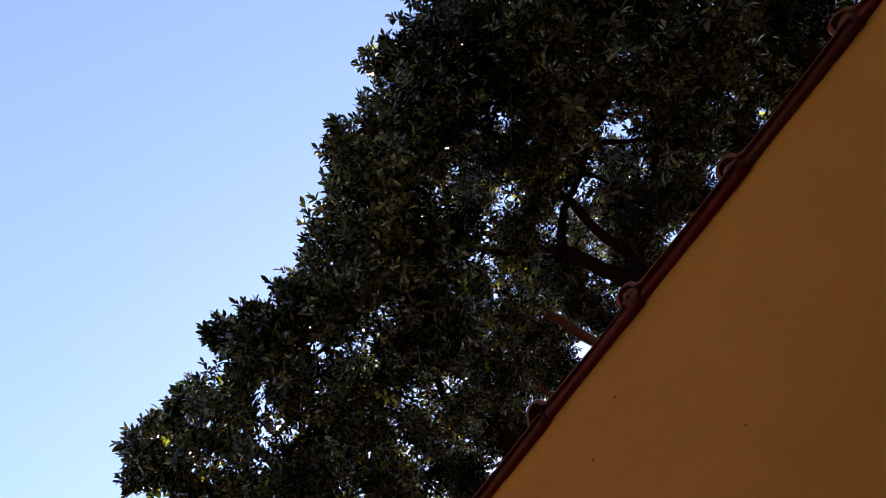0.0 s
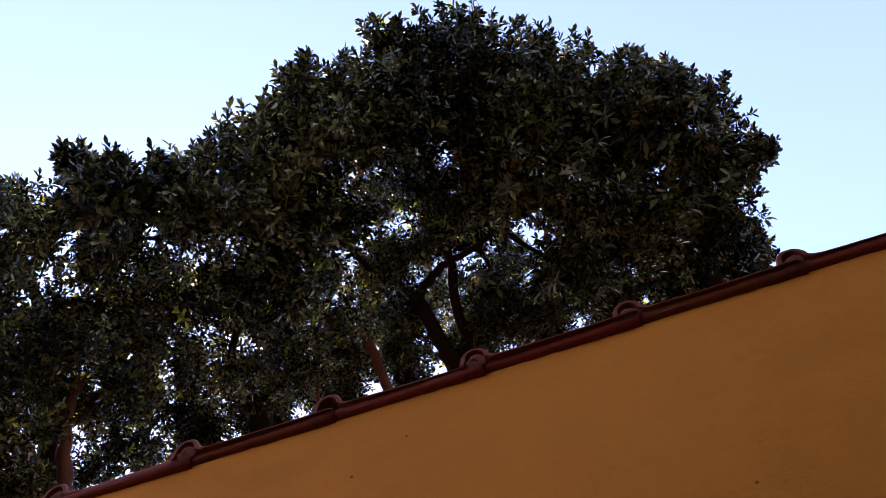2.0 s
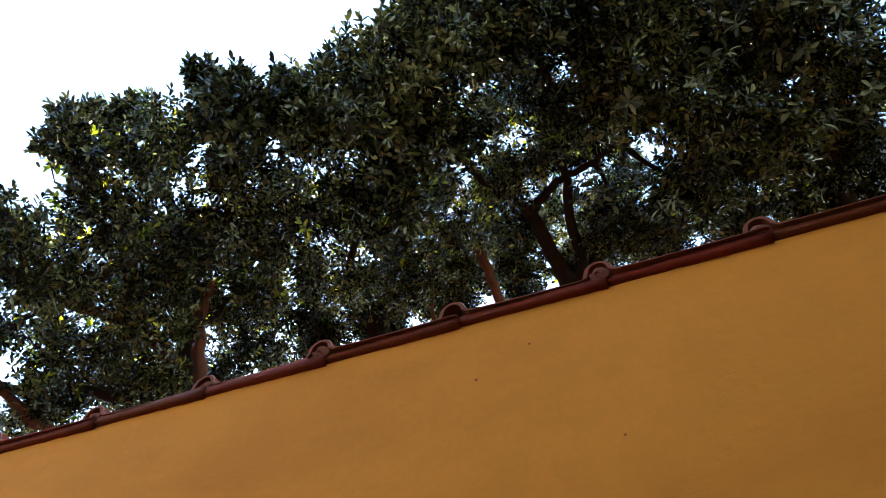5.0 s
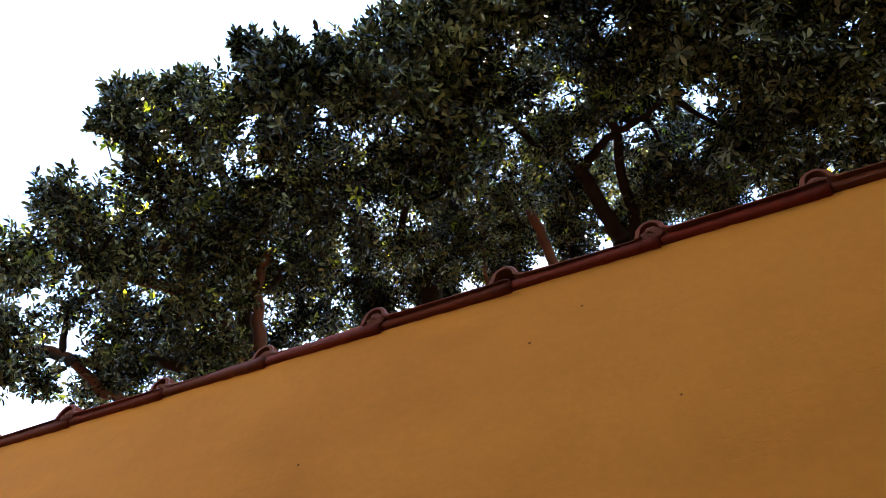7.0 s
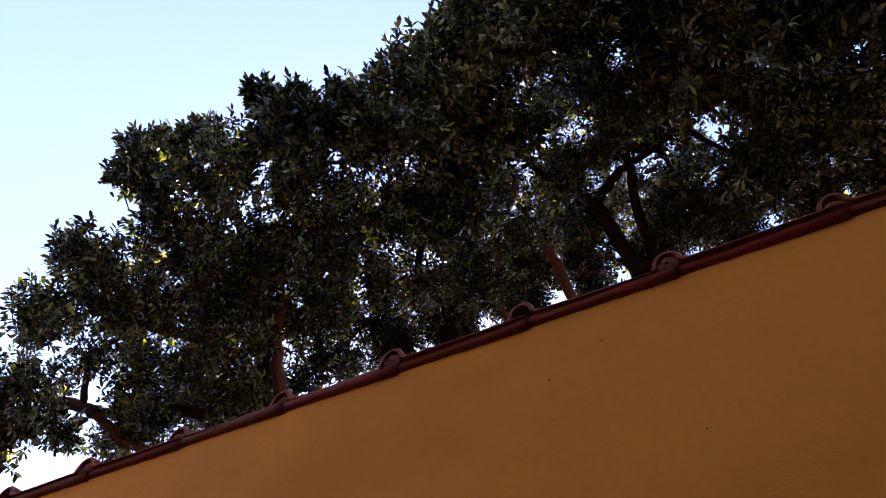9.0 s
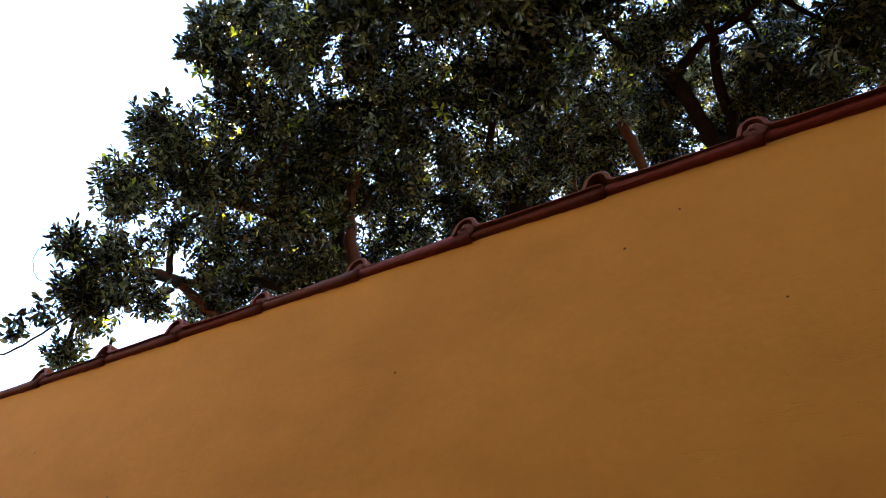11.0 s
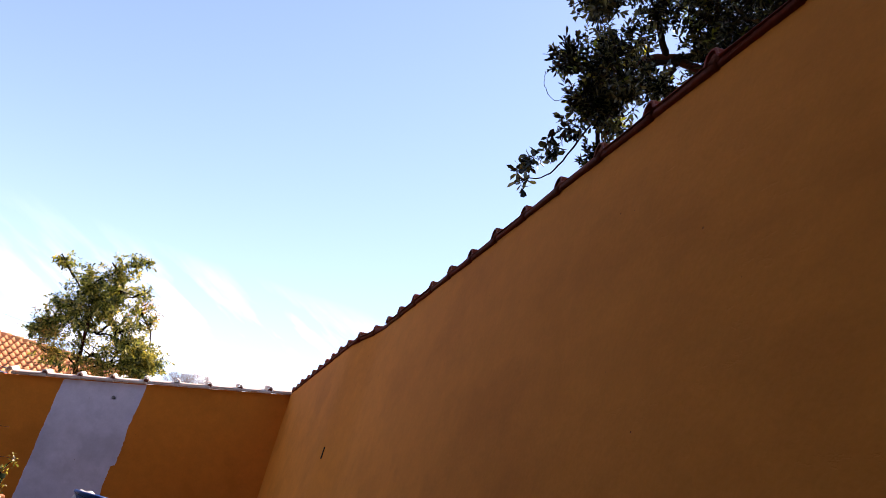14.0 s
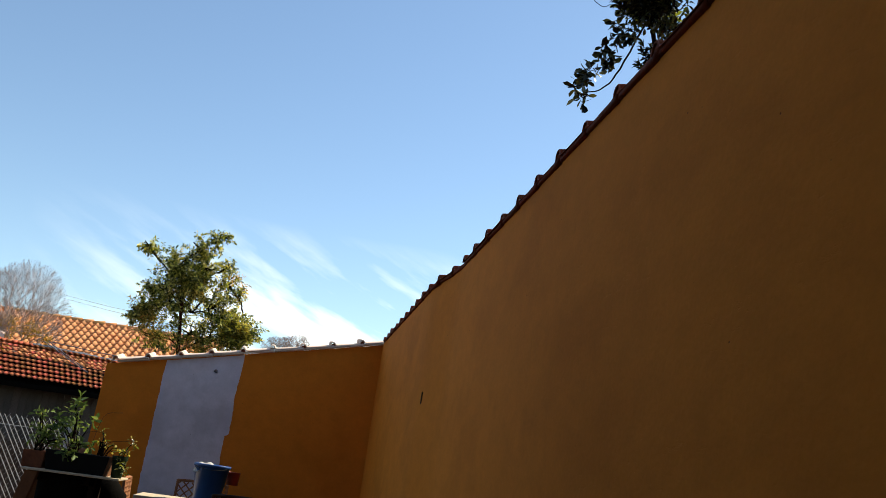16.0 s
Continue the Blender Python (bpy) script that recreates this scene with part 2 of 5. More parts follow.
LEAF_LIGHT = surface("yellow_green_leaf", (0.08, 0.115, 0.025), (0.32, 0.31, 0.07), rough=0.33, big=2.5, fine=12, bump=0, by_island=0.75, through_light=0.42, shine=0.4)
LEAF_DRY = surface("dry_yellow_leaf", (0.42, 0.29, 0.07), (0.26, 0.20, 0.055), rough=0.7, big=3, fine=12, bump=0, by_island=0.5, through_light=0.3)
LEAF_POT = surface("garden_leaf", (0.045, 0.085, 0.022), (0.13, 0.17, 0.055), rough=0.5, big=8, fine=30, bump=0, by_island=0.4, through_light=0.3)
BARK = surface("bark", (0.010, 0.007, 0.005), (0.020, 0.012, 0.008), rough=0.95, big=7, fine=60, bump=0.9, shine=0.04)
BARK_RED = surface("cut_reddish_wood", (0.085, 0.030, 0.017), (0.045, 0.018, 0.012), rough=0.9, big=9, fine=50, bump=0.7)
TWIG_PALE = surface("dry_twig", (0.34, 0.25, 0.215), (0.46, 0.35, 0.31), rough=0.9, big=3, fine=30, bump=0.2)
BLACK_PLASTIC = surface("black_plastic", (0.004, 0.004, 0.004), (0.007, 0.007, 0.007), rough=0.6, big=20, fine=80, bump=0.1, shine=0.15)
# near-black of bin and sack, also painted shade on the shed's deck
BLACK_FILL = surface("black_cloth_and_shade", (0.0035, 0.003, 0.0025), (0.006, 0.005, 0.004), rough=0.95, big=9, fine=60, bump=0.4, shine=0.03)
DARK_GREEN = surface("dark_green_plastic", (0.012, 0.026, 0.012), (0.02, 0.035, 0.016), rough=0.5, big=20, fine=80, bump=0.1)
STEEL = surface("galvanised_steel", (0.62, 0.61, 0.60), (0.45, 0.44, 0.43), rough=0.5, big=10, fine=60, bump=0.1, metal=0.15, shine=0.4)
PALE_PAINT = surface("chipped_white_paint", (0.68, 0.67, 0.63), (0.45, 0.42, 0.38), rough=0.6, big=12, fine=60, bump=0.3)
BLUE_PLASTIC = surface("blue_plastic", (0.010, 0.062, 0.24), (0.015, 0.08, 0.27), rough=0.38, big=9, fine=40, bump=0.05, shine=0.4)
RED_PLASTIC = surface("red_plastic", (0.55, 0.06, 0.03), (0.48, 0.05, 0.03), rough=0.4, big=9, fine=40, bump=0.05, shine=0.4)
# chair iron in two copies: rust brightened for sun, brown darkened for shade
IRON_RUST = surface("rusty_cast_iron", (0.46, 0.20, 0.09), (0.20, 0.085, 0.045), rough=0.8, big=15, fine=80, bump=0.4)
IRON_SHADED = surface("shaded_cast_iron", (0.075, 0.036, 0.02), (0.04, 0.022, 0.014), rough=0.7, big=15, fine=80, bump=0.4, metal=0.2)
IRON_BLACK = surface("black_cast_iron", (0.02, 0.019, 0.018), (0.04, 0.035, 0.03), rough=0.55, big=15, fine=80, bump=0.3, metal=0.3)
WOOD = surface("weathered_wood", (0.19, 0.085, 0.04), (0.11, 0.05, 0.026), rough=0.8, big=5, fine=50, bump=0.4)
WOOD_PALE = surface("bleached_wood", (0.62, 0.52, 0.38), (0.48, 0.38, 0.26), rough=0.75, big=5, fine=40, bump=0.3)
DARK_BOARD = surface("dark_weathered_board", (0.115, 0.095, 0.082), (0.055, 0.045, 0.038), rough=0.9, big=3, fine=35, bump=0.4, by_object=0.25)
SOIL = surface("potting_soil", (0.04, 0.028, 0.02), (0.07, 0.05, 0.035), rough=1, big=20, fine=120, bump=0.9)
GROUND = surface("packed_earth", (0.022, 0.018, 0.014), (0.036, 0.029, 0.021), rough=0.95, big=0.7, fine=25, bump=0.6)
CONCRETE = surface("worn_concrete", (0.11, 0.096, 0.08), (0.07, 0.061, 0.052), rough=0.9, big=1.1, fine=30, bump=0.4)
WHITEWASH = surface("whitewash", (0.70, 0.68, 0.63), (0.58, 0.55, 0.50), rough=0.85, big=1.5, fine=30, bump=0.3)


# ---- mesh helpers ----
class Shape:
    """Vertices and faces gathered for one mesh."""
    def __init__(self):
        self.v, self.f, self.smooth = [], [], False

    def add(self, verts, faces):
        o = len(self.v)
        self.v += [tuple(p) for p in verts]
        self.f += [tuple(i + o for i in face) for face in faces]
        return self

    def box(self, lo, hi, m=None):
        x0, y0, z0 = lo
        x1, y1, z1 = hi
        vs = [Vector(p) for p in ((x0, y0, z0), (x1, y0, z0), (x1, y1, z0), (x0, y1, z0), (x0, y0, z1), (x1, y0, z1), (x1, y1, z1), (x0, y1, z1))]
        if m is not None:
            vs = [m @ p for p in vs]
        return self.add(vs, [(0, 3, 2, 1), (4, 5, 6, 7), (0, 1, 5, 4), (1, 2, 6, 5), (2, 3, 7, 6), (3, 0, 4, 7)])

    def tube(self, pts, radii, sides=8, caps=True):
        pts = [Vector(p) for p in pts]
        rings, up = [], Vector((0.13, 0.21, 1)).normalized()
        for i, p in enumerate(pts):
            d = (pts[min(i + 1, len(pts) - 1)] - pts[max(i - 1, 0)]).normalized()
            a = d.cross(up)
            a = d.cross(Vector((1, 0, 0))) if a.length < 0.05 else a
            a.normalize()
            b = d.cross(a)
            rings += [p + (a * math.cos(2 * math.pi * k / sides) + b * math.sin(2 * math.pi * k / sides)) * radii[i] for k in range(sides)]
        fs = [(i * sides + k, i * sides + (k + 1) % sides, (i + 1) * sides + (k + 1) % sides, (i + 1) * sides + k) for i in range(len(pts) - 1) for k in range(sides)]
        if caps:
            fs += [tuple(range(sides))[::-1], tuple((len(pts) - 1) * sides + k for k in range(sides))]
        return self.add(rings, fs)

    def turned(self, rows, sides=24, centre=(0, 0, 0), closed=False):
        """A body of revolution about z from (radius, height) rows."""
        c = Vector(centre)
        vs = [c + Vector((r * math.cos(2 * math.pi * k / sides), r * math.sin(2 * math.pi * k / sides), z)) for r, z in rows for k in range(sides)]
        n = len(rows)
        fs = [(i * sides + k, i * sides + (k + 1) % sides, (i + 1) * sides + (k + 1) % sides, (i + 1) * sides + k) for i in range(n - 1) for k in range(sides)]
        if closed:
            fs += [tuple(range(sides))[::-1], tuple((n - 1) * sides + k for k in range(sides))]
        return self.add(vs, fs)

    def mesh(self, name, material, smooth=False):
        me = bpy.data.meshes.new(name)
        me.from_pydata(self.v, [], self.f)
        me.materials.append(material)
        if smooth:
            me.polygons.foreach_set("use_smooth", [True] * len(me.polygons))
        me.update()
        return me


def part(name, shape, material, parent=None, label="", smooth=False, at=None):
    me = shape if isinstance(shape, bpy.types.Mesh) else shape.mesh(name, material, smooth)
    ob = new(name, me)
    if at is not None:
        ob.matrix_basis = at
    if parent is not None:
        ob.parent = parent
    return tagged(ob, label)


def soft_edges(ob, width, segments=2):
    b = ob.modifiers.new("bevel", "BEVEL")
    b.width, b.segments, b.limit_method = width, segments, "ANGLE"
    return ob


def thing(name, label, category, group="", at=None):
    ob = new(name)
    ob.empty_display_size = 0.2
    if at is not None:
        ob.matrix_basis = at
    return tagged(ob, label, category, group)


def bend(points, steps=6, wobble=0.0, rnd=random):
    """A smooth line through points, with a little wandering."""
    pts = [Vector(p) for p in points]
    ext = [2 * pts[0] - pts[1], *pts, 2 * pts[-1] - pts[-2]]
    line = []
    for i in range(1, len(ext) - 2):
        a, b, c, d = ext[i - 1:i + 3]
        for k in range(steps):
            t = k / steps
            q = 0.5 * (2 * b + (c - a) * t + (2 * a - 5 * b + 4 * c - d) * t * t + (3 * b - a - 3 * c + d) * t ** 3)
            line.append(q + Vector((rnd.uniform(-1, 1), rnd.uniform(-1, 1), rnd.uniform(-1, 1))) * wobble)
    return line + [pts[-1]]


# ---- ground ----
tagged(part("ground", Shape().add([(-400, -400, -0.02), (400, -400, -0.02), (400, 400, -0.02), (-400, 400, -0.02)], [(0, 1, 2, 3)]), GROUND), "bare packed brown earth around the yard", "ground", kind="structure")
tagged(part("floor", Shape().box((-9.0, -6.0, -0.10), (1.2, 0.02, 0.0)), CONCRETE), "worn grey concrete yard floor", "floor", kind="structure")

# ---- long wall with tiled coping ----
PITCH, COPE = 0.30, 2.445


def wall_line(x):
    """How far the wall's line bends towards the yard at x."""
    if x > -5.45:
        return 0.0
    if x > -6.3:
        t = (-5.45 - x) / 0.85
        return -0.062 * t * t * (3 - 2 * t)
    return -0.062 - 0.016 * (-6.3 - x) / 2.8


BOX_X, BOX_Z, BOX_W, BOX_H = -1.283, 1.620, 0.044, 0.080
FACE, BACK, TOP = 0.015, 0.20, COPE - 0.019
wall_north = Shape()
xs = [4.9, 2.7, 1.5, 0.5, BOX_X + BOX_W / 2, BOX_X - BOX_W / 2, -2.2, -3.2, -4.2, -5.2] + [-5.45 - 0.085 * k for k in range(11)] + [-7.2, -8.2, -9.1]
zs = [-0.1, BOX_Z - BOX_H / 2, BOX_Z + BOX_H / 2, TOP]
cols = len(xs)
for side in (FACE, BACK):
    wall_north.add([(x, wall_line(x) + side, z) for z in zs for x in xs],
                   [((r * cols + c), (r * cols + c + 1), ((r + 1) * cols + c + 1), ((r + 1) * cols + c))[:: -1 if side == FACE else 1]
                    for r in range(3) for c in range(cols - 1) if not (side == FACE and r == 1 and c == 4)])
n_side = cols * 4
wall_north.f += [(3 * cols + c, 3 * cols + c + 1, n_side + 3 * cols + c + 1, n_side + 3 * cols + c) for c in range(cols - 1)]
wall_north = tagged(part("wall_north", wall_north, OCHRE), "long ochre-painted plaster garden wall, stained and pitted", "wall", kind="structure")


def tile_mesh(length, rnd, material):
    """One clay capping tile: an arched rib, a flat pan and a rolled lip that goes under the next rib."""
    prof = [(-0.031, -0.006)] + [(0.028 * -math.cos(a), 0.005 + 0.031 * math.sin(a)) for a in np.linspace(0.02, math.pi * 0.97, 11)]
    prof += [(0.036, 0.003), (0.050, 0.000), (0.10, -0.002), (0.18, -0.003), (0.262, -0.003), (0.284, -0.002), (0.298, -0.001), (0.311, -0.003)]
    under = []
    for i, (x, z) in enumerate(prof):
        a, b = prof[max(i - 1, 0)], prof[min(i + 1, len(prof) - 1)]
        d = math.hypot(b[0] - a[0], b[1] - a[1])
        thick = 0.009 if x < 0.045 else 0.0055
        under.append((x + (b[1] - a[1]) / d * thick, z - (b[0] - a[0]) / d * thick))
    loop = prof + under[::-1]
    s, n = Shape(), len(prof) * 2
    rows = [0.0, 0.0035, length * 0.5, length]
    half = len(prof)
    for y in rows:
        # the upper lip of the front edge is rounded off
        s.v += [(x, y, z + 0.16 * y - (0.0035 if y == 0 and k < half else 0) + rnd.uniform(-0.0006, 0.0006)) for k, (x, z) in enumerate(loop)]
    for r in range(len(rows) - 1):
        s.f += [(r * n + k, r * n + (k + 1) % n, (r + 1) * n + (k + 1) % n, (r + 1) * n + k) for k in range(n)]
    for base, flip in ((0, False), ((len(rows) - 1) * n, True)):
        for k in range(half - 1):
            q = (base + k, base + n - 1 - k, base + n - 2 - k, base + k + 1)
            s.f.append(q[::-1] if flip else q)
    me = s.mesh("tile", material, True)
    # front bevel gets the lip colour with the painted highlight
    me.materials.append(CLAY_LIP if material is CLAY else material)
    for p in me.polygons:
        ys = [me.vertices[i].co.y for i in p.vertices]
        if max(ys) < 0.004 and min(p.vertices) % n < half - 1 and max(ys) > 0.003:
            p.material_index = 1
        if all(me.vertices[i].co.y < 0.01 for i in p.vertices):
            p.use_smooth = False
    return me


def plug_mesh(rnd):
    """A lump of mortar that fills the mouth of a rib."""
    s = Shape()
    rings, sides = 4, 10
    vs = []
    for i in range(rings + 1):
        a = i / rings * math.pi / 2
        for k in range(sides):
            b = 2 * math.pi * k / sides
            r = 0.0235 * math.cos(a) ** 0.6 * rnd.uniform(0.86, 1.08)
            vs.append((r * math.cos(b), -0.010 * math.sin(a) * rnd.uniform(0.6, 1.4) + 0.012, 0.001 + r * math.sin(b) * 0.8))
    s.add(vs, [(i * sides + k, i * sides + (k + 1) % sides, (i + 1) * sides + (k + 1) % sides, (i + 1) * sides + k) for i in range(rings) for k in range(sides)])
    return s.mesh("mortar_plug", MORTAR, True)


def bed_mesh(rnd, material, long=0.30):
    """The red-painted mortar band under a tile: shallow by its own rib, deeper and prouder where it ends under the next one."""
    s, n = Shape(), 14
    x0, x1 = 0.013, long + 0.011
    vs = []
    for i in range(n + 1):
        t = i / n
        x = x0 + (x1 - x0) * t
        d = 0.005 - 0.0055 * t + rnd.uniform(-0.0007, 0.0007)
        h = 0.0125 + 0.0055 * t + rnd.uniform(-0.0012, 0.0015)
        vs += [(x, d + 0.0005, 0.003), (x, d - 0.001, -0.004 - h * 0.45), (x, d + 0.0005, -0.004 - h * 0.85), (x, d + 0.005, -0.004 - h), (x, FACE + 0.012, -0.006 - h), (x, FACE + 0.012, 0.003)]
    s.add(vs, [(6 * i + k, 6 * i + (k + 1) % 6, 6 * i + 6 + (k + 1) % 6, 6 * i + 6 + k) for i in range(n) for k in range(6)] + [tuple(range(6))[::-1], tuple(6 * n + k for k in range(6))])
    return s.mesh("mortar_band", material, True)


def bead_mesh(rnd):
    """A short smear of bare mortar along the foot of the band."""
    s, n = Shape(), 8
    x0, long = rnd.uniform(0.02, 0.10), rnd.uniform(0.06, 0.15)
    vs = []
    for i in range(n + 1):
        x, r = x0 + long * i / n, 0.0014 * math.sin(math.pi * (0.08 + 0.84 * i / n)) * rnd.uniform(0.6, 1.2)
        y = 0.0055 - 0.0055 * x / PITCH
        vs += [(x, y - r, -0.0145 - r), (x, y - r, -0.0145 + r), (x, y + 0.003, -0.0145 + r), (x, y + 0.003, -0.0145 - r)]
    s.add(vs, [(4 * i + k, 4 * i + (k + 1) % 4, 4 * i + 4 + (k + 1) % 4, 4 * i + 4 + k) for i in range(n) for k in range(4)])
    return s.mesh("mortar_bead", MORTAR, True)


rnd = random.Random(5)
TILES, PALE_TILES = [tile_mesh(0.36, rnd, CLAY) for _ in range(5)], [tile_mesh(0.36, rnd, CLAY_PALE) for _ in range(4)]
PLUGS, BEDS = [plug_mesh(rnd) for _ in range(5)], [bed_mesh(rnd, BAND) for _ in range(6)]
# far wall's bands take the same sun-lightened clay
PALE_BEDS = [bed_mesh(rnd, CLAY_PALE) for _ in range(3)]
BEADS = [bead_mesh(rnd) for _ in range(6)]


def coping(parent, place, count, tiles, beds, first=0):
    """A run of capping tiles. place(k) gives the pose of the tile k."""
    for k in range(first, first + count):
        m = place(k) @ pose(rnd.uniform(-0.006, 0.006), rnd.uniform(-0.008, 0.004), rnd.uniform(0.004, 0.010), rnd.uniform(-0.6, 0.6), rnd.uniform(-0.2, 0.25), rnd.uniform(-0.6, 0.6))
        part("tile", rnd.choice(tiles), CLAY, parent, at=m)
        if k % 5 != 3:
            part("mortar_plug", rnd.choice(PLUGS), MORTAR, parent, at=m)
        part("mortar_band", rnd.choice(beds), BAND, parent, at=place(k))
        if k % 2:
            part("mortar_bead", rnd.choice(BEADS), MORTAR, parent, at=place(k))


def north_place(k):
    x = -PITCH * k
    return pose(x, wall_line(x), COPE, 0, 0, math.degrees(math.atan2(wall_line(x + 0.15) - wall_line(x - 0.15), 0.3)))


coping(wall_north, north_place, 46, TILES, BEDS, -15)

# ---- far wall: its top falls away from the corner ----
FAR_X, FALL = -9.1, math.atan(0.229)


def far_top(y):
    return COPE - 0.012 + 0.229 * (y + 0.08)


FAR_END = -2.70
wall_west = Shape()
for x in (FAR_X, FAR_X - 0.16):
    wall_west.v += [(x, 0.2, -0.1), (x, FAR_END, -0.1), (x, FAR_END, far_top(FAR_END) - 0.02), (x, 0.2, far_top(0.2) - 0.02)]
wall_west.f += [(0, 3, 2, 1), (4, 5, 6, 7), (1, 2, 6, 5), (2, 3, 7, 6), (0, 4, 7, 3), (0, 1, 5, 4)]
wall_west = tagged(part("wall_west", wall_west, OCHRE), "ochre plaster wall at the yard's end with sloping top", "wall", kind="structure")


def west_place(k):
    y = -0.28 - 0.292 * k
    return pose(FAR_X + 0.045, y, far_top(y), 0, 0, 90) @ pose(0, 0, 0, 0, -math.degrees(FALL), 0) @ Matrix.Diagonal((1, 1, 1.05, 1))


coping(wall_west, west_place, 9, PALE_TILES, PALE_BEDS)

# bare render strip where an opening was closed
patch = Shape()
rp = random.Random(11)
rows = 90
left, right = [], []
wl_, wr_ = 0.0, 0.0
for i in range(rows + 1):
    z = i / rows * 1.95
    wl_ = 0.8 * wl_ + rp.uniform(-0.0035, 0.0035)
    wr_ = 0.8 * wr_ + rp.uniform(-0.005, 0.005)
    yl, yr = -2.155 + wl_, -1.435 + wr_ - (0.03 if 1.2 > z > 0.8 else 0)
    left.append((FAR_X + 0.004, yl, min(z, far_top(yl) - 0.03)))
    right.append((FAR_X + 0.004, yr, min(z * 1.08, far_top(yr) - 0.03)))
patch.add(left + right, [(i, rows + 1 + i, rows + 2 + i, i + 1) for i in range(rows)])
tagged(part("render_patch", patch, BARE_RENDER, wall_west), "unpainted grey render strip with ragged edges")
pipe = Shape().turned([(0.016, 0.0), (0.016, 0.012), (0.011, 0.012), (0.011, -0.03), (0.0, -0.03)], 14)
tagged(part("pipe_stub", pipe, BLACK_PLASTIC, wall_west, "small dark pipe end", at=pose(FAR_X + 0.005, -1.67, 1.895, 0, 90, 0)))

# unseen walls added behind the camera: dark ones block light, the white one bounces it
tagged(part("wall_east", Shape().box((1.2, -24.0, -0.1), (1.36, 0.02, 8.0)), DARK_BOARD), "unseen dark board wall added to hold light off the yard", "wall", kind="structure")
tagged(part("bounce_wall_south", Shape().box((-4.4, -2.96, -0.1), (-0.4, -2.8, 3.3)), WHITEWASH), "unseen whitewashed wall added to bounce sun onto the long wall", "wall", kind="structure")
tagged(part("wall_south_east", Shape().box((-0.4, -2.96, -0.1), (1.2, -2.8, 3.3)), DARK_BOARD), "unseen dark board wall added in the yard's corner to limit bounce", "wall", kind="structure")

# ---- recessed electrical box and slit in the long wall ----
ebox = thing("electrical_box", "empty black recessed electrical box in the ochre wall", "electrical box", at=pose(BOX_X, FACE, BOX_Z))
w, h, d = BOX_W / 2, BOX_H / 2, 0.05
part("back_box", Shape().add([(-w, 0, -h), (w, 0, -h), (w, 0, h), (-w, 0, h), (-w, d, -h), (w, d, -h), (w, d, h), (-w, d, h)],
                             [(4, 7, 6, 5), (0, 4, 5, 1), (1, 5, 6, 2), (2, 6, 7, 3), (3, 7, 4, 0)]), BLACK_PLASTIC, ebox)
for s in (-1, 1):
    part("ear", Shape().box((-0.008, -0.001, s * (h - 0.006) - 0.006), (0.008, 0.004, s * (h - 0.006) + 0.006)), OCHRE, ebox, "paint-smeared screw ear")

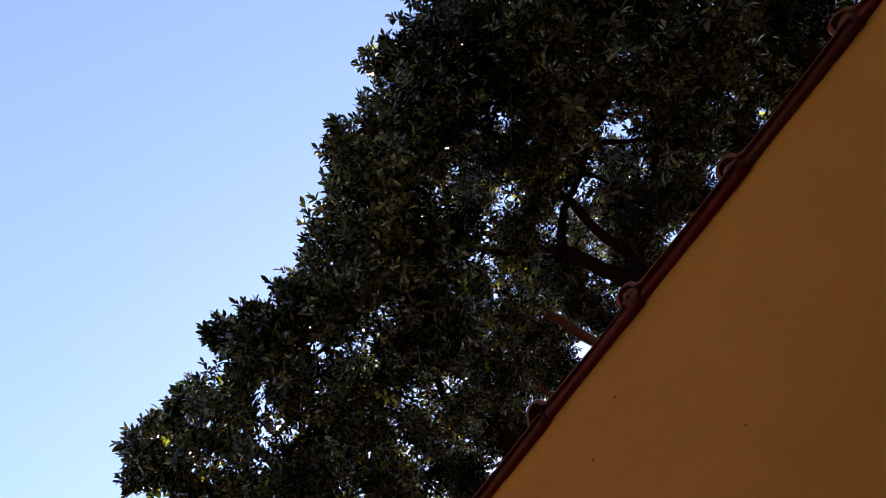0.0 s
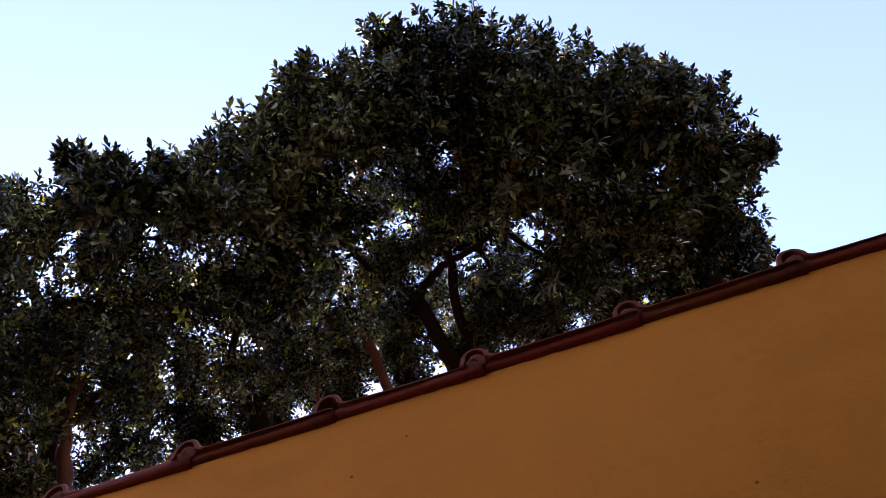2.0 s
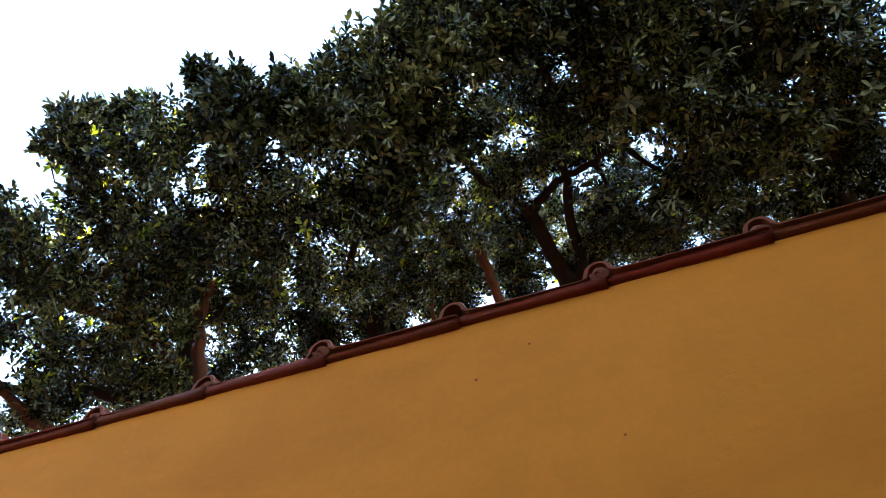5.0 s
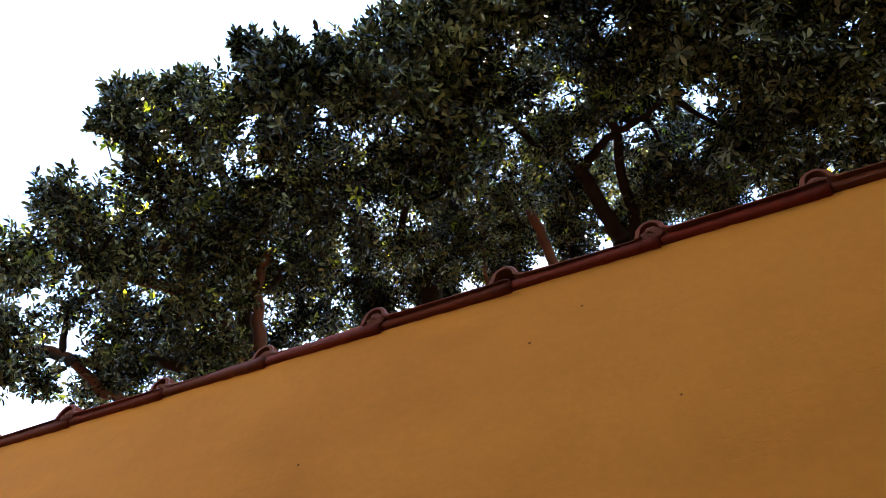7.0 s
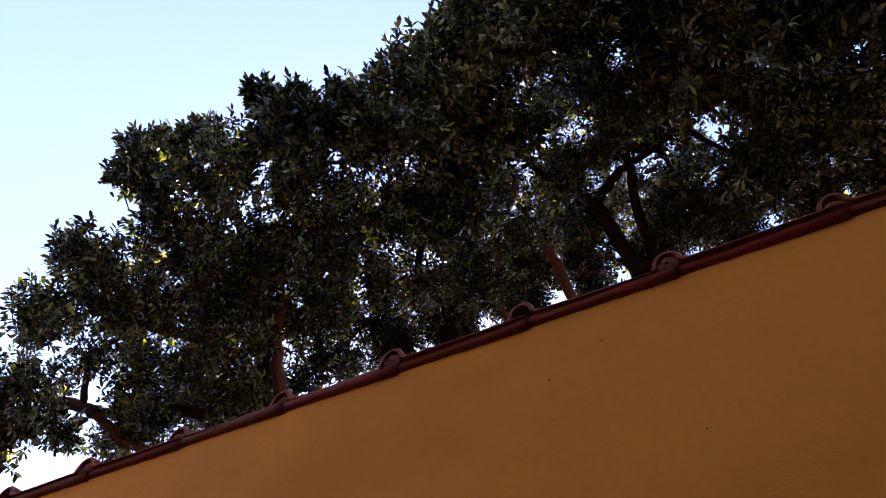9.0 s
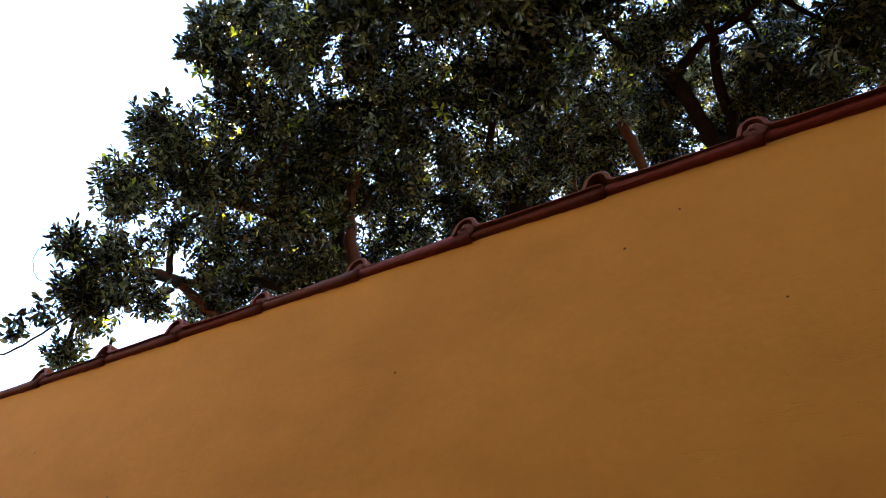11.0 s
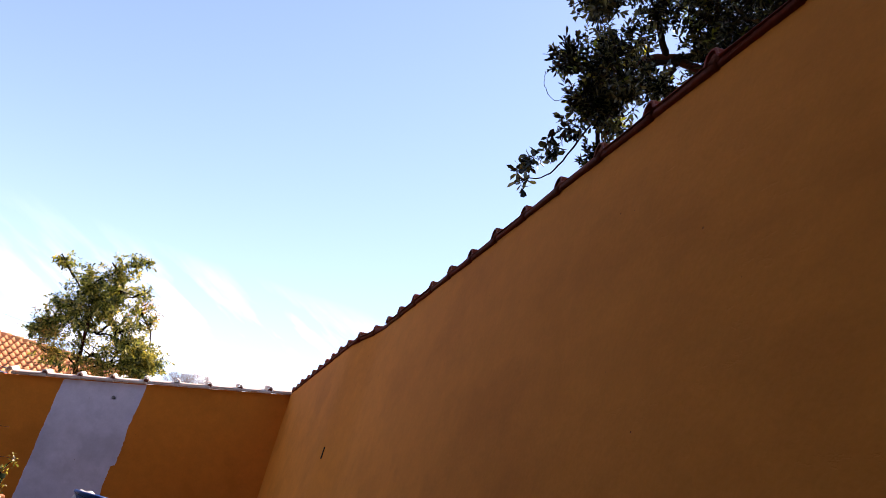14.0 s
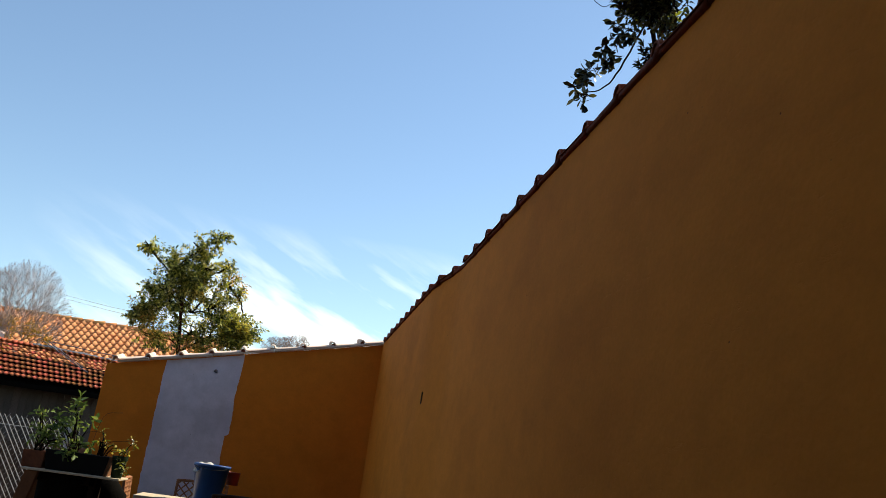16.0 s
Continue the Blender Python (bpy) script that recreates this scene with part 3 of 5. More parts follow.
# ---- trees ----
def leaf_cloud(name, tips, axes, rnd, material, parent, size=(0.058, 0.088), leaves=(14, 19), width=0.34, spread=(18, 98), tuft=0.12, label="", kind="stuff"):
    """Leaves in tufts down from twig tips, upright at the tip and hanging at the foot, all in one mesh; each leaf is folded along its rib and bent."""
    g = np.random.default_rng(rnd)
    tips, axes = np.asarray(tips, float), np.asarray(axes, float)
    count = g.integers(leaves[0], leaves[1] + 1, len(tips))
    who = np.repeat(np.arange(len(tips)), count)
    n = len(who)
    ax = axes[who]
    ref = np.where(np.abs(ax[:, 2:3]) > 0.9, [[1.0, 0, 0]], [[0, 0, 1.0]])
    a = np.cross(ax, ref); a /= np.linalg.norm(a, axis=1, keepdims=True)
    b = np.cross(ax, a)
    start = np.cumsum(count) - count
    turn = (np.arange(n) - start[who]) * 2.4 + g.uniform(0, 0.7, n)
    down = (np.arange(n) - start[who] + g.random(n)) / count[who]
    tilt = np.radians(spread[0] + (spread[1] - spread[0]) * down ** 0.8 + g.normal(0, 9, n))
    side = a * np.cos(turn)[:, None] + b * np.sin(turn)[:, None]
    d = ax * np.cos(tilt)[:, None] + side * np.sin(tilt)[:, None]
    d[:, 2] -= g.uniform(0.0, 0.3, n)
    d /= np.linalg.norm(d, axis=1, keepdims=True)
    w = np.cross(d, ax + 0.4 * g.normal(size=(n, 3))); w /= np.linalg.norm(w, axis=1, keepdims=True)
    nrm = np.cross(w, d)
    L = g.uniform(*size, n)[:, None] * g.choice([0.7, 1.0, 1.0, 1.15], n)[:, None]
    W = L * width * g.uniform(0.8, 1.15, n)[:, None]
    base = tips[who] + ax * (0.02 - tuft * down)[:, None]
    droop = L * g.uniform(-0.05, 0.3, n)[:, None]
    fold = W * g.uniform(0.05, 0.28, n)[:, None]
    # a blunt blade, broadest past the middle, folded along its rib and bent down to the tip
    r1, r2, tip = base + d * L * 0.34 - nrm * droop * 0.08, base + d * L * 0.70 - nrm * droop * 0.42, base + d * L - nrm * droop
    up = nrm * fold
    a1, a2 = r1 + w * W * 0.36 + up, r1 - w * W * 0.36 + up
    b1, b2 = r2 + w * W * 0.46 + up, r2 - w * W * 0.46 + up
    verts = np.stack([base, r1, r2, tip, a1, b1, a2, b2], 1).reshape(-1, 3)
    tris = np.array([[0, 4, 1], [4, 5, 2], [4, 2, 1], [5, 3, 2], [0, 1, 6], [6, 2, 7], [6, 1, 2], [7, 2, 3]])
    faces = (np.arange(n)[:, None, None] * 8 + tris).reshape(-1, 3)
    me = bpy.data.meshes.new(name)
    me.vertices.add(len(verts)); me.vertices.foreach_set("co", verts.ravel())
    me.loops.add(faces.size); me.loops.foreach_set("vertex_index", faces.ravel())
    me.polygons.add(len(faces)); me.polygons.foreach_set("loop_start", np.arange(0, faces.size, 3)); me.polygons.foreach_set("loop_total", np.full(len(faces), 3))
    me.polygons.foreach_set("use_smooth", [True] * len(faces))
    me.update(calc_edges=True)
    me.materials.append(material)
    ob = new(name, me)
    ob.parent = parent
    return tagged(ob, label, kind=kind)


def lobe_tips(lobes, rnd, per_area, up=0.7, shell=0.5, clumps=0):
    """Twig tips over the outer part of each lobe (x, y, z, radius, fullness), and the way each tip points."""
    g = np.random.default_rng(rnd)
    tips, axes, home = [], [], []
    for i, (x, y, z, r, full) in enumerate(lobes):
        n = int(per_area * full * r * r)
        u = g.normal(size=(n, 3)); u /= np.linalg.norm(u, axis=1, keepdims=True)
        depth = g.random(n) ** 0.6
        if clumps and n > 30:
            # most tips gather in clumps, with hollows between them
            heads = max(6, n // clumps)
            pick = g.integers(0, heads, n)
            near = g.random(n) < 0.45
            u = np.where(near[:, None], u[pick] + g.normal(size=(n, 3)) * 0.15, u)
            u /= np.linalg.norm(u, axis=1, keepdims=True)
            depth = np.where(near, np.clip(depth[pick] + g.normal(size=n) * 0.12, 0, 1), depth)
        lump = 0.86 + 0.15 * np.sin(u[:, 0] * 5 + i) * np.sin(u[:, 1] * 6 + 2 * i) + 0.11 * np.sin(u[:, 2] * 8 + 3 * i)
        rad = r * (shell + (1.05 - shell) * depth) * lump
        tips.append(np.array((x, y, z)) + u * rad[:, None] * (1, 1, 0.92))
        d = u * 0.9 + np.array((0, 0, up)) + 0.35 * g.normal(size=(n, 3))
        axes.append(d / np.linalg.norm(d, axis=1, keepdims=True))
        home.append(np.full(n, i))
    return np.concatenate(tips), np.concatenate(axes), np.concatenate(home)


def twigs(name, lobes, tips, axes, home, share, rnd, material, parent, thin=0.004):
    """Thin twigs from inside each lobe out to some of its tips."""
    r = random.Random(rnd)
    s = Shape()
    for t, a, h in zip(tips, axes, home):
        if r.random() > share:
            continue
        c = Vector(lobes[h][:3]) + Vector((r.gauss(0, 1), r.gauss(0, 1), r.gauss(0, 1))) * lobes[h][3] * 0.28
        t, a = Vector(t), Vector(a)
        mid = c.lerp(t, 0.55) - a * 0.05 + Vector((r.gauss(0, 1), r.gauss(0, 1), r.gauss(0, 1))) * 0.03
        s.tube([c, mid, t], [thin * 1.8, thin * 1.2, thin * 0.6], 4, False)
    ob = part(name, s, material, parent)
    return tagged(ob, kind="stuff")


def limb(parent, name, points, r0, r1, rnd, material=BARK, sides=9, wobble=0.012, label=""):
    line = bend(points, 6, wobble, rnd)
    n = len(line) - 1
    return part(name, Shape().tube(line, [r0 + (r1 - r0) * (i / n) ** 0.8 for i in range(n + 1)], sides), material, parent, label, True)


def reach(parent, nodes, lobes, rnd, r0=0.035):
    """A limb from the nearest older node to the heart of every lobe, with forks inside it."""
    for x, y, z, r, full in lobes:
        c = Vector((x, y, z))
        root = min(nodes, key=lambda p: (p - c).length + 0.6 * max(0, p.z - c.z))
        mid = root.lerp(c, 0.5) + Vector((rnd.gauss(0, 0.08), rnd.gauss(0, 0.08), 0.08))
        limb(parent, "branch", [root, mid, c], r0 * (0.6 + r), 0.012, rnd, wobble=0.01, sides=7)
        nodes.append(mid); nodes.append(c)
        for _ in range(4):
            e = c + Vector((rnd.gauss(0, 1), rnd.gauss(0, 1), abs(rnd.gauss(0.4, 0.8)))).normalized() * r * 0.75
            limb(parent, "branch", [mid.lerp(c, rnd.uniform(0.4, 0.9)), c.lerp(e, 0.5), e], 0.013, 0.005, rnd, wobble=0.01, sides=5)


rt = random.Random(21)
# both trees are drawn small about this point and then enlarged to their true size
TREE_SIZE, TREE_FROM = 1.75, Vector((-0.42, -0.94, 1.21))
TREE_AT = Matrix.Translation(TREE_FROM * (1 - TREE_SIZE)) @ Matrix.Scale(TREE_SIZE, 4)


def shoots(lobes, rnd, each):
    """Upright shoots that stand out of the crown, as tips and ways for whorls of leaves."""
    g = np.random.default_rng(rnd)
    tips, axes = [], []
    for x, y, z, r, full in lobes:
        for _ in range(each):
            u = g.normal(size=3); u[2] = abs(u[2]) * 0.9 + 0.15; u /= np.linalg.norm(u)
            d = u * 0.45 + np.array((0, 0, 1.0)) + 0.2 * g.normal(size=3); d /= np.linalg.norm(d)
            p = np.array((x, y, z)) + u * r * 0.9
            tips.append(p + d * g.uniform(0.0, 0.13)); axes.append(d)
    return np.array(tips), np.array(axes)


# big tree: trunk behind the wall, forking above the coping
big_tree = thing("tree", "tall dense evergreen with dark leathery leaves behind the wall", "tree", at=TREE_AT)
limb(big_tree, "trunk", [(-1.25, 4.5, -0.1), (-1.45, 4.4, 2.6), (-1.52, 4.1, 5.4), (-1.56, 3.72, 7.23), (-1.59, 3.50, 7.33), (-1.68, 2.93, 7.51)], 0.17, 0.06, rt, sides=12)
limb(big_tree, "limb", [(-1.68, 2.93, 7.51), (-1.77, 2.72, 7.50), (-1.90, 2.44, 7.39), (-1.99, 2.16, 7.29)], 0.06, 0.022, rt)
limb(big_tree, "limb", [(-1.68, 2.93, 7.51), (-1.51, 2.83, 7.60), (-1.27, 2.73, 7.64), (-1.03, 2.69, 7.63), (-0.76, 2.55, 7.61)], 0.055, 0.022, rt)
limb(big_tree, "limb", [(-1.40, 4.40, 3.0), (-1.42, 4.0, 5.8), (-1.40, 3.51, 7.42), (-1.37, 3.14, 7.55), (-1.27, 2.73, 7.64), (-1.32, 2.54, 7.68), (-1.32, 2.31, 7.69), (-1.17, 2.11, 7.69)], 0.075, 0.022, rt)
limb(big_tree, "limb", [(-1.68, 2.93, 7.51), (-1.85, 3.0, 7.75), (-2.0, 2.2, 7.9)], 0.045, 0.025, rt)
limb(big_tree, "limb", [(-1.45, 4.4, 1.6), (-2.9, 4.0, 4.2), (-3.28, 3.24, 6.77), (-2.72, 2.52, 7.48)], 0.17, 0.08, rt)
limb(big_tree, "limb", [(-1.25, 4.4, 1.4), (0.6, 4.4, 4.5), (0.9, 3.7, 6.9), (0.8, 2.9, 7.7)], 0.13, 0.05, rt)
limb(big_tree, "sawn_stub", [(-1.9, 3.75, 5.9), (-2.07, 3.19, 6.77), (-2.12, 2.80, 7.02)], 0.05, 0.042, rt, BARK_RED, label="sawn-off reddish branch stub")
limb(big_tree, "sawn_stub", [(-2.7, 3.4, 6.2), (-2.63, 3.05, 6.68), (-2.49, 2.47, 7.11)], 0.022, 0.014, rt, BARK_RED, label="thin reddish dead stem")
TOP_LOBES = [(-0.7, 1.16, 7.75, 0.57, 1.0), (-0.1, 1.6, 7.77, 0.58, 1.0), (-1.24, 1.13, 7.38, 0.5, 1.0), (-1.63, 0.86, 7.06, 0.45, 1.0), (0.56, 2.05, 7.86, 0.57, 1.0), (0.96, 2.29, 7.86, 0.54, 1.0),
             (1.23, 2.77, 7.73, 0.4, 1.0), (0.97, 3.38, 7.6, 0.49, 1.4), (-2.08, 0.91, 6.76, 0.42, 1.0), (-2.4, 0.97, 6.45, 0.43, 1.0), (-1.05, 0.76, 7.68, 0.28, 1.0), (1.6, 2.65, 7.6, 0.13, 1.0),
             (-0.4, 1.62, 7.42, 0.51, 1.0), (1.29, 3.61, 7.56, 0.25, 1.3), (-2.69, 0.81, 6.2, 0.32, 1.2), (-3.0, 0.57, 6.04, 0.29, 1.3)]
LOW_LOBES = [(-0.62, 2.01, 7.42, 0.52, 0.8), (0.02, 2.37, 7.41, 0.58, 1.0), (0.47, 2.98, 7.57, 0.57, 1.2), (-0.28, 3.07, 7.38, 0.48, 0.9), (-2.01, 1.53, 6.9, 0.53, 1.0), (-2.52, 1.79, 6.6, 0.51, 0.9),
             (-2.92, 1.52, 6.27, 0.49, 0.8), (-1.36, 1.84, 7.78, 0.5, 0.65), (-2.21, 2.43, 6.93, 0.43, 0.5), (-3.05, 2.33, 6.46, 0.42, 0.6), (-1.13, 2.02, 7.38, 0.43, 0.75), (-1.83, 2.5, 7.56, 0.41, 0.75),
             (-0.97, 3.18, 7.67, 0.42, 0.63), (-2.78, 2.8, 6.89, 0.4, 1.0)]
FILL_LOBES = [(-0.06, 3.75, 7.93, 0.4, 0.8), (-0.63, 3.76, 7.93, 0.4, 0.7), (-1.14, 3.59, 8.25, 0.35, 0.63), (-1.47, 3.84, 8.04, 0.35, 0.6), (-1.92, 3.36, 7.79, 0.39, 0.6), (-2.51, 3.25, 7.45, 0.4, 0.7),
              (-2.85, 2.78, 7.62, 0.43, 0.6), (0.61, 3.69, 7.9, 0.4, 1.0), (1.18, 3.64, 7.82, 0.4, 1.2), (-2.11, 2.89, 8.02, 0.39, 0.5), (-3.26, 2.9, 7.0, 0.39, 0.7)]
LINE_LOBES = [(-3.95, 3.21, 7.07, 0.33, 0.8), (-3.38, 3.51, 7.43, 0.34, 0.8), (-2.74, 3.65, 7.6, 0.34, 0.8), (-2.09, 3.84, 7.92, 0.35, 0.7), (-1.38, 3.92, 8.0, 0.35, 0.7), (-0.66, 3.94, 8.04, 0.35, 0.8),
              (0.03, 3.95, 8.03, 0.35, 0.9), (0.7, 3.93, 7.96, 0.35, 1.0), (1.27, 3.89, 7.87, 0.35, 1.0), (-1.65, 3.72, 8.81, 0.43, 0.53), (-0.85, 3.68, 8.92, 0.43, 0.53), (-2.44, 3.72, 8.64, 0.37, 0.63)]
FILL_LOBES += [(-1.03, 2.69, 7.92, 0.27, 0.9), (-0.78, 2.6, 7.86, 0.28, 0.9), (-1.3, 2.45, 8.0, 0.25, 0.8), (-1.5, 2.6, 7.85, 0.26, 1.0), (-2.4, 2.42, 7.61, 0.28, 1.0), (-1.27, 2.67, 7.96, 0.26, 0.9), (-1.77, 2.52, 7.73, 0.24, 0.8), (-2.38, 3.68, 7.81, 0.26, 0.6), (-1.62, 3.84, 7.88, 0.26, 0.6), (-2.18, 3.8, 8.16, 0.24, 0.8), (-0.94, 3.94, 8.02, 0.26, 1)]
TOP_LOBES = [(x, y, z, r * (1.12 if i < 14 else 1.02), f) for i, (x, y, z, r, f) in enumerate(TOP_LOBES)]
LINE_LOBES = [(x, y, z, r, f * 1.5) for x, y, z, r, f in LINE_LOBES]
LINE_LOBES += [(x, y + 0.15, z - 0.36, r, f) for x, y, z, r, f in LINE_LOBES[:9]]
EDGE_LOBES = [(1.07, 3.88, 8.17, 0.3, 1.3), (1.36, 3.86, 8.1, 0.21, 1.5), (1.5, 3.99, 7.97, 0.13, 2.0), (0.77, 3.95, 8.18, 0.3, 1.1), (0.5, 4.1, 8.15, 0.3, 1.0),
              (-4.12, 0.28, 6.15, 0.17, 1.5), (-3.78, 0.42, 6.36, 0.18, 1.5), (-3.3, 0.44, 6.63, 0.16, 1.5), (-3.95, 0.35, 6.25, 0.13, 1.8), (-3.1, 0.6, 6.66, 0.16, 1.5), (-2.8, 0.76, 6.78, 0.17, 1.5)]
HEART_LOBES = [(-1.81, 2.16, 8.22, 0.38, 0.9), (-2.51, 3.07, 7.56, 0.36, 0.8), (-2.87, 3.33, 7.25, 0.3, 0.9), (-1.2, 3.5, 7.56, 0.3, 1.1), (-4.06, 1.41, 7.69, 0.3, 0.6), (-3.22, 2.54, 7.6, 0.4, 0.7), (-1.8, 3.16, 7.69, 0.32, 0.6), (-0.81, 3.48, 7.61, 0.32, 0.9)]
# second tree, lower, with its limbs reaching along the wall
side_tree = thing("tree", "spreading dark-leaved tree leaning along the wall", "tree", at=Matrix.Translation((-0.11, -0.04, 0.07)) @ TREE_AT)
limb(side_tree, "trunk", [(-4.4, 3.9, -0.1), (-4.42, 3.5, 2.4), (-4.38, 2.9, 4.4), (-4.30, 2.40, 5.62), (-4.12, 1.90, 5.95), (-3.97, 1.61, 6.09), (-3.88, 1.31, 6.10), (-3.71, 0.92, 6.13)], 0.16, 0.03, rt, sides=12)
limb(side_tree, "limb", [(-4.38, 3.0, 4.0), (-4.15, 2.6, 5.0), (-4.07, 2.30, 5.51), (-3.97, 2.00, 5.73), (-3.86, 1.86, 5.82), (-3.75, 1.73, 5.91)], 0.075, 0.036, rt, BARK_RED, label="broken reddish limb")
limb(side_tree, "limb", [(-4.38, 2.9, 4.4), (-4.22, 2.35, 5.35), (-4.20, 1.82, 5.58), (-4.28, 1.46, 5.43), (-4.36, 1.25, 5.32), (-4.46, 1.00, 5.20)], 0.085, 0.03, rt, BARK_RED, label="thick reddish limb reaching along the wall")
limb(side_tree, "limb", [(-4.3, 3.2, 3.5), (-4.47, 2.21, 5.17), (-4.97, 1.62, 5.05), (-5.1, 1.23, 4.86)], 0.07, 0.025, rt)
limb(side_tree, "limb", [(-4.3, 3.3, 3.0), (-4.7, 2.1, 4.7), (-4.85, 1.72, 4.84), (-4.97, 1.39, 4.93), (-5.1, 1.0, 4.7)], 0.06, 0.02, rt, BARK_RED, label="reddish twisted limb")
SIDE_LOBES = [(-3.37, 0.59, 5.72, 0.41, 0.9), (-3.36, 1.32, 6.03, 0.46, 0.7), (-4.03, 1.47, 5.91, 0.49, 0.5), (-3.7, 2.02, 6.06, 0.41, 0.5), (-3.71, 0.34, 5.55, 0.34, 1.0), (-4.12, 0.47, 5.06, 0.28, 1.0),
              (-4.37, 0.55, 4.76, 0.27, 1.0), (-4.19, 0.88, 5.17, 0.38, 0.8), (-3.82, 0.82, 5.51, 0.42, 0.9), (-4.07, 1.46, 5.44, 0.4, 0.6), (-3.68, 1.33, 5.81, 0.42, 0.8)]
TAIL_LOBES = [(-4.73, 0.93, 4.54, 0.32, 0.6), (-4.89, 1.0, 4.28, 0.24, 0.6), (-4.62, 1.5, 5.12, 0.37, 0.6), (-4.31, 1.98, 5.37, 0.33, 0.7), (-4.84, 1.93, 5.12, 0.23, 0.8), (-4.91, 1.35, 4.61, 0.21, 0.6),
              (-5.24, 1.15, 4.1, 0.16, 1.3), (-4.75, 0.59, 4.41, 0.19, 0.9), (-4.93, 0.85, 4.31, 0.22, 0.8)]


UNDER_LOBES = [(-3.8, 2.86, 6.86, 0.37, 0.6), (-4.08, 2.62, 6.28, 0.35, 0.6), (-4.5, 2.39, 5.82, 0.34, 0.6), (-4.94, 2.15, 5.58, 0.29, 0.5), (-5.1, 1.79, 4.98, 0.25, 0.5), (-3.91, 2.36, 6.84, 0.38, 0.6),
               (-4.12, 2.17, 6.27, 0.29, 0.4), (-4.8, 1.74, 5.66, 0.33, 0.5), (-4.88, 1.22, 5.26, 0.26, 0.5), (-5.03, 0.97, 4.46, 0.2, 0.6), (-4.86, 1.72, 4.98, 0.26, 0.6)]

UNDER_LOBES += [(-3.15, 0.95, 6.05, 0.26, 0.9), (-4.82, 1.43, 5.52, 0.24, 0.7), (-4.62, 1.88, 5.60, 0.26, 0.8), (-3.88, 2.0, 6.54, 0.26, 0.8)]
UNDER_LOBES += [(-4.05, 2.0, 5.25, 0.2, 0.9), (-4.0, 1.85, 5.6, 0.2, 0.9), (-4.1, 2.2, 4.9, 0.2, 0.9), (-3.95, 1.75, 5.85, 0.2, 0.8), (-4.2, 2.1, 5.1, 0.18, 0.9)]
UNDER_LOBES += [(-3.48, 2.43, 6.79, 0.25, 0.7), (-4.22, 1.18, 5.34, 0.24, 0.7), (-4.18, 1.42, 5.68, 0.22, 0.6), (-4.19, 0.82, 4.96, 0.2, 0.7)]
UNDER_LOBES += [(-3.35, 1.26, 6.82, 0.24, 0.85), (-3.23, 1.46, 6.68, 0.24, 0.85), (-3.38, 1.56, 6.43, 0.24, 0.85), (-3.37, 1.71, 6.23, 0.24, 0.85), (-3.62, 1.54, 6.17, 0.24, 0.85)]
FOOT_LOBES = [(-5.07, 2.46, 5.86, 0.26, 0.7), (-4.75, 2.61, 6.05, 0.28, 0.7), (-4.4, 2.75, 6.24, 0.28, 0.8), (-4.13, 2.97, 6.56, 0.29, 0.8), (-3.83, 3.19, 6.88, 0.32, 0.8), (-3.41, 3.29, 7.04, 0.32, 0.8),
              (-4.19, 2.72, 6.97, 0.38, 0.5), (-5.21, 2.15, 5.61, 0.22, 0.5)]
SIDE_LOBES, TAIL_LOBES = ([(x, y, z, r * 0.96, max(f, 0.75)) for x, y, z, r, f in q] for q in (SIDE_LOBES, TAIL_LOBES))


FILL_LOBES += [(-1.34, 3.6, 7.61, 0.2, 1), (-0.96, 3.63, 7.63, 0.2, 1), (-0.59, 3.64, 7.64, 0.2, 1), (-0.18, 3.65, 7.63, 0.2, 1), (0.18, 3.63, 7.62, 0.2, 1), (-2.08, 3.44, 7.57, 0.2, 1)]
UNDER_LOBES += [(-3.08, 1.34, 7.15, 0.22, 0.85), (-3.52, 2.04, 6.61, 0.22, 0.85), (-3.35, 2.43, 6.47, 0.22, 0.85), (-3.37, 2.28, 6.68, 0.22, 0.85)]


def behind(lobes, far, full):
    """A second, thinner layer of the crown farther from the yard."""
    return [(*(Vector(q[:3]) + (Vector(q[:3]) - Vector((-0.4, -0.9, 1.2))).normalized() * far), q[3] * 0.85, q[4] * full * 1.5) for q in lobes]


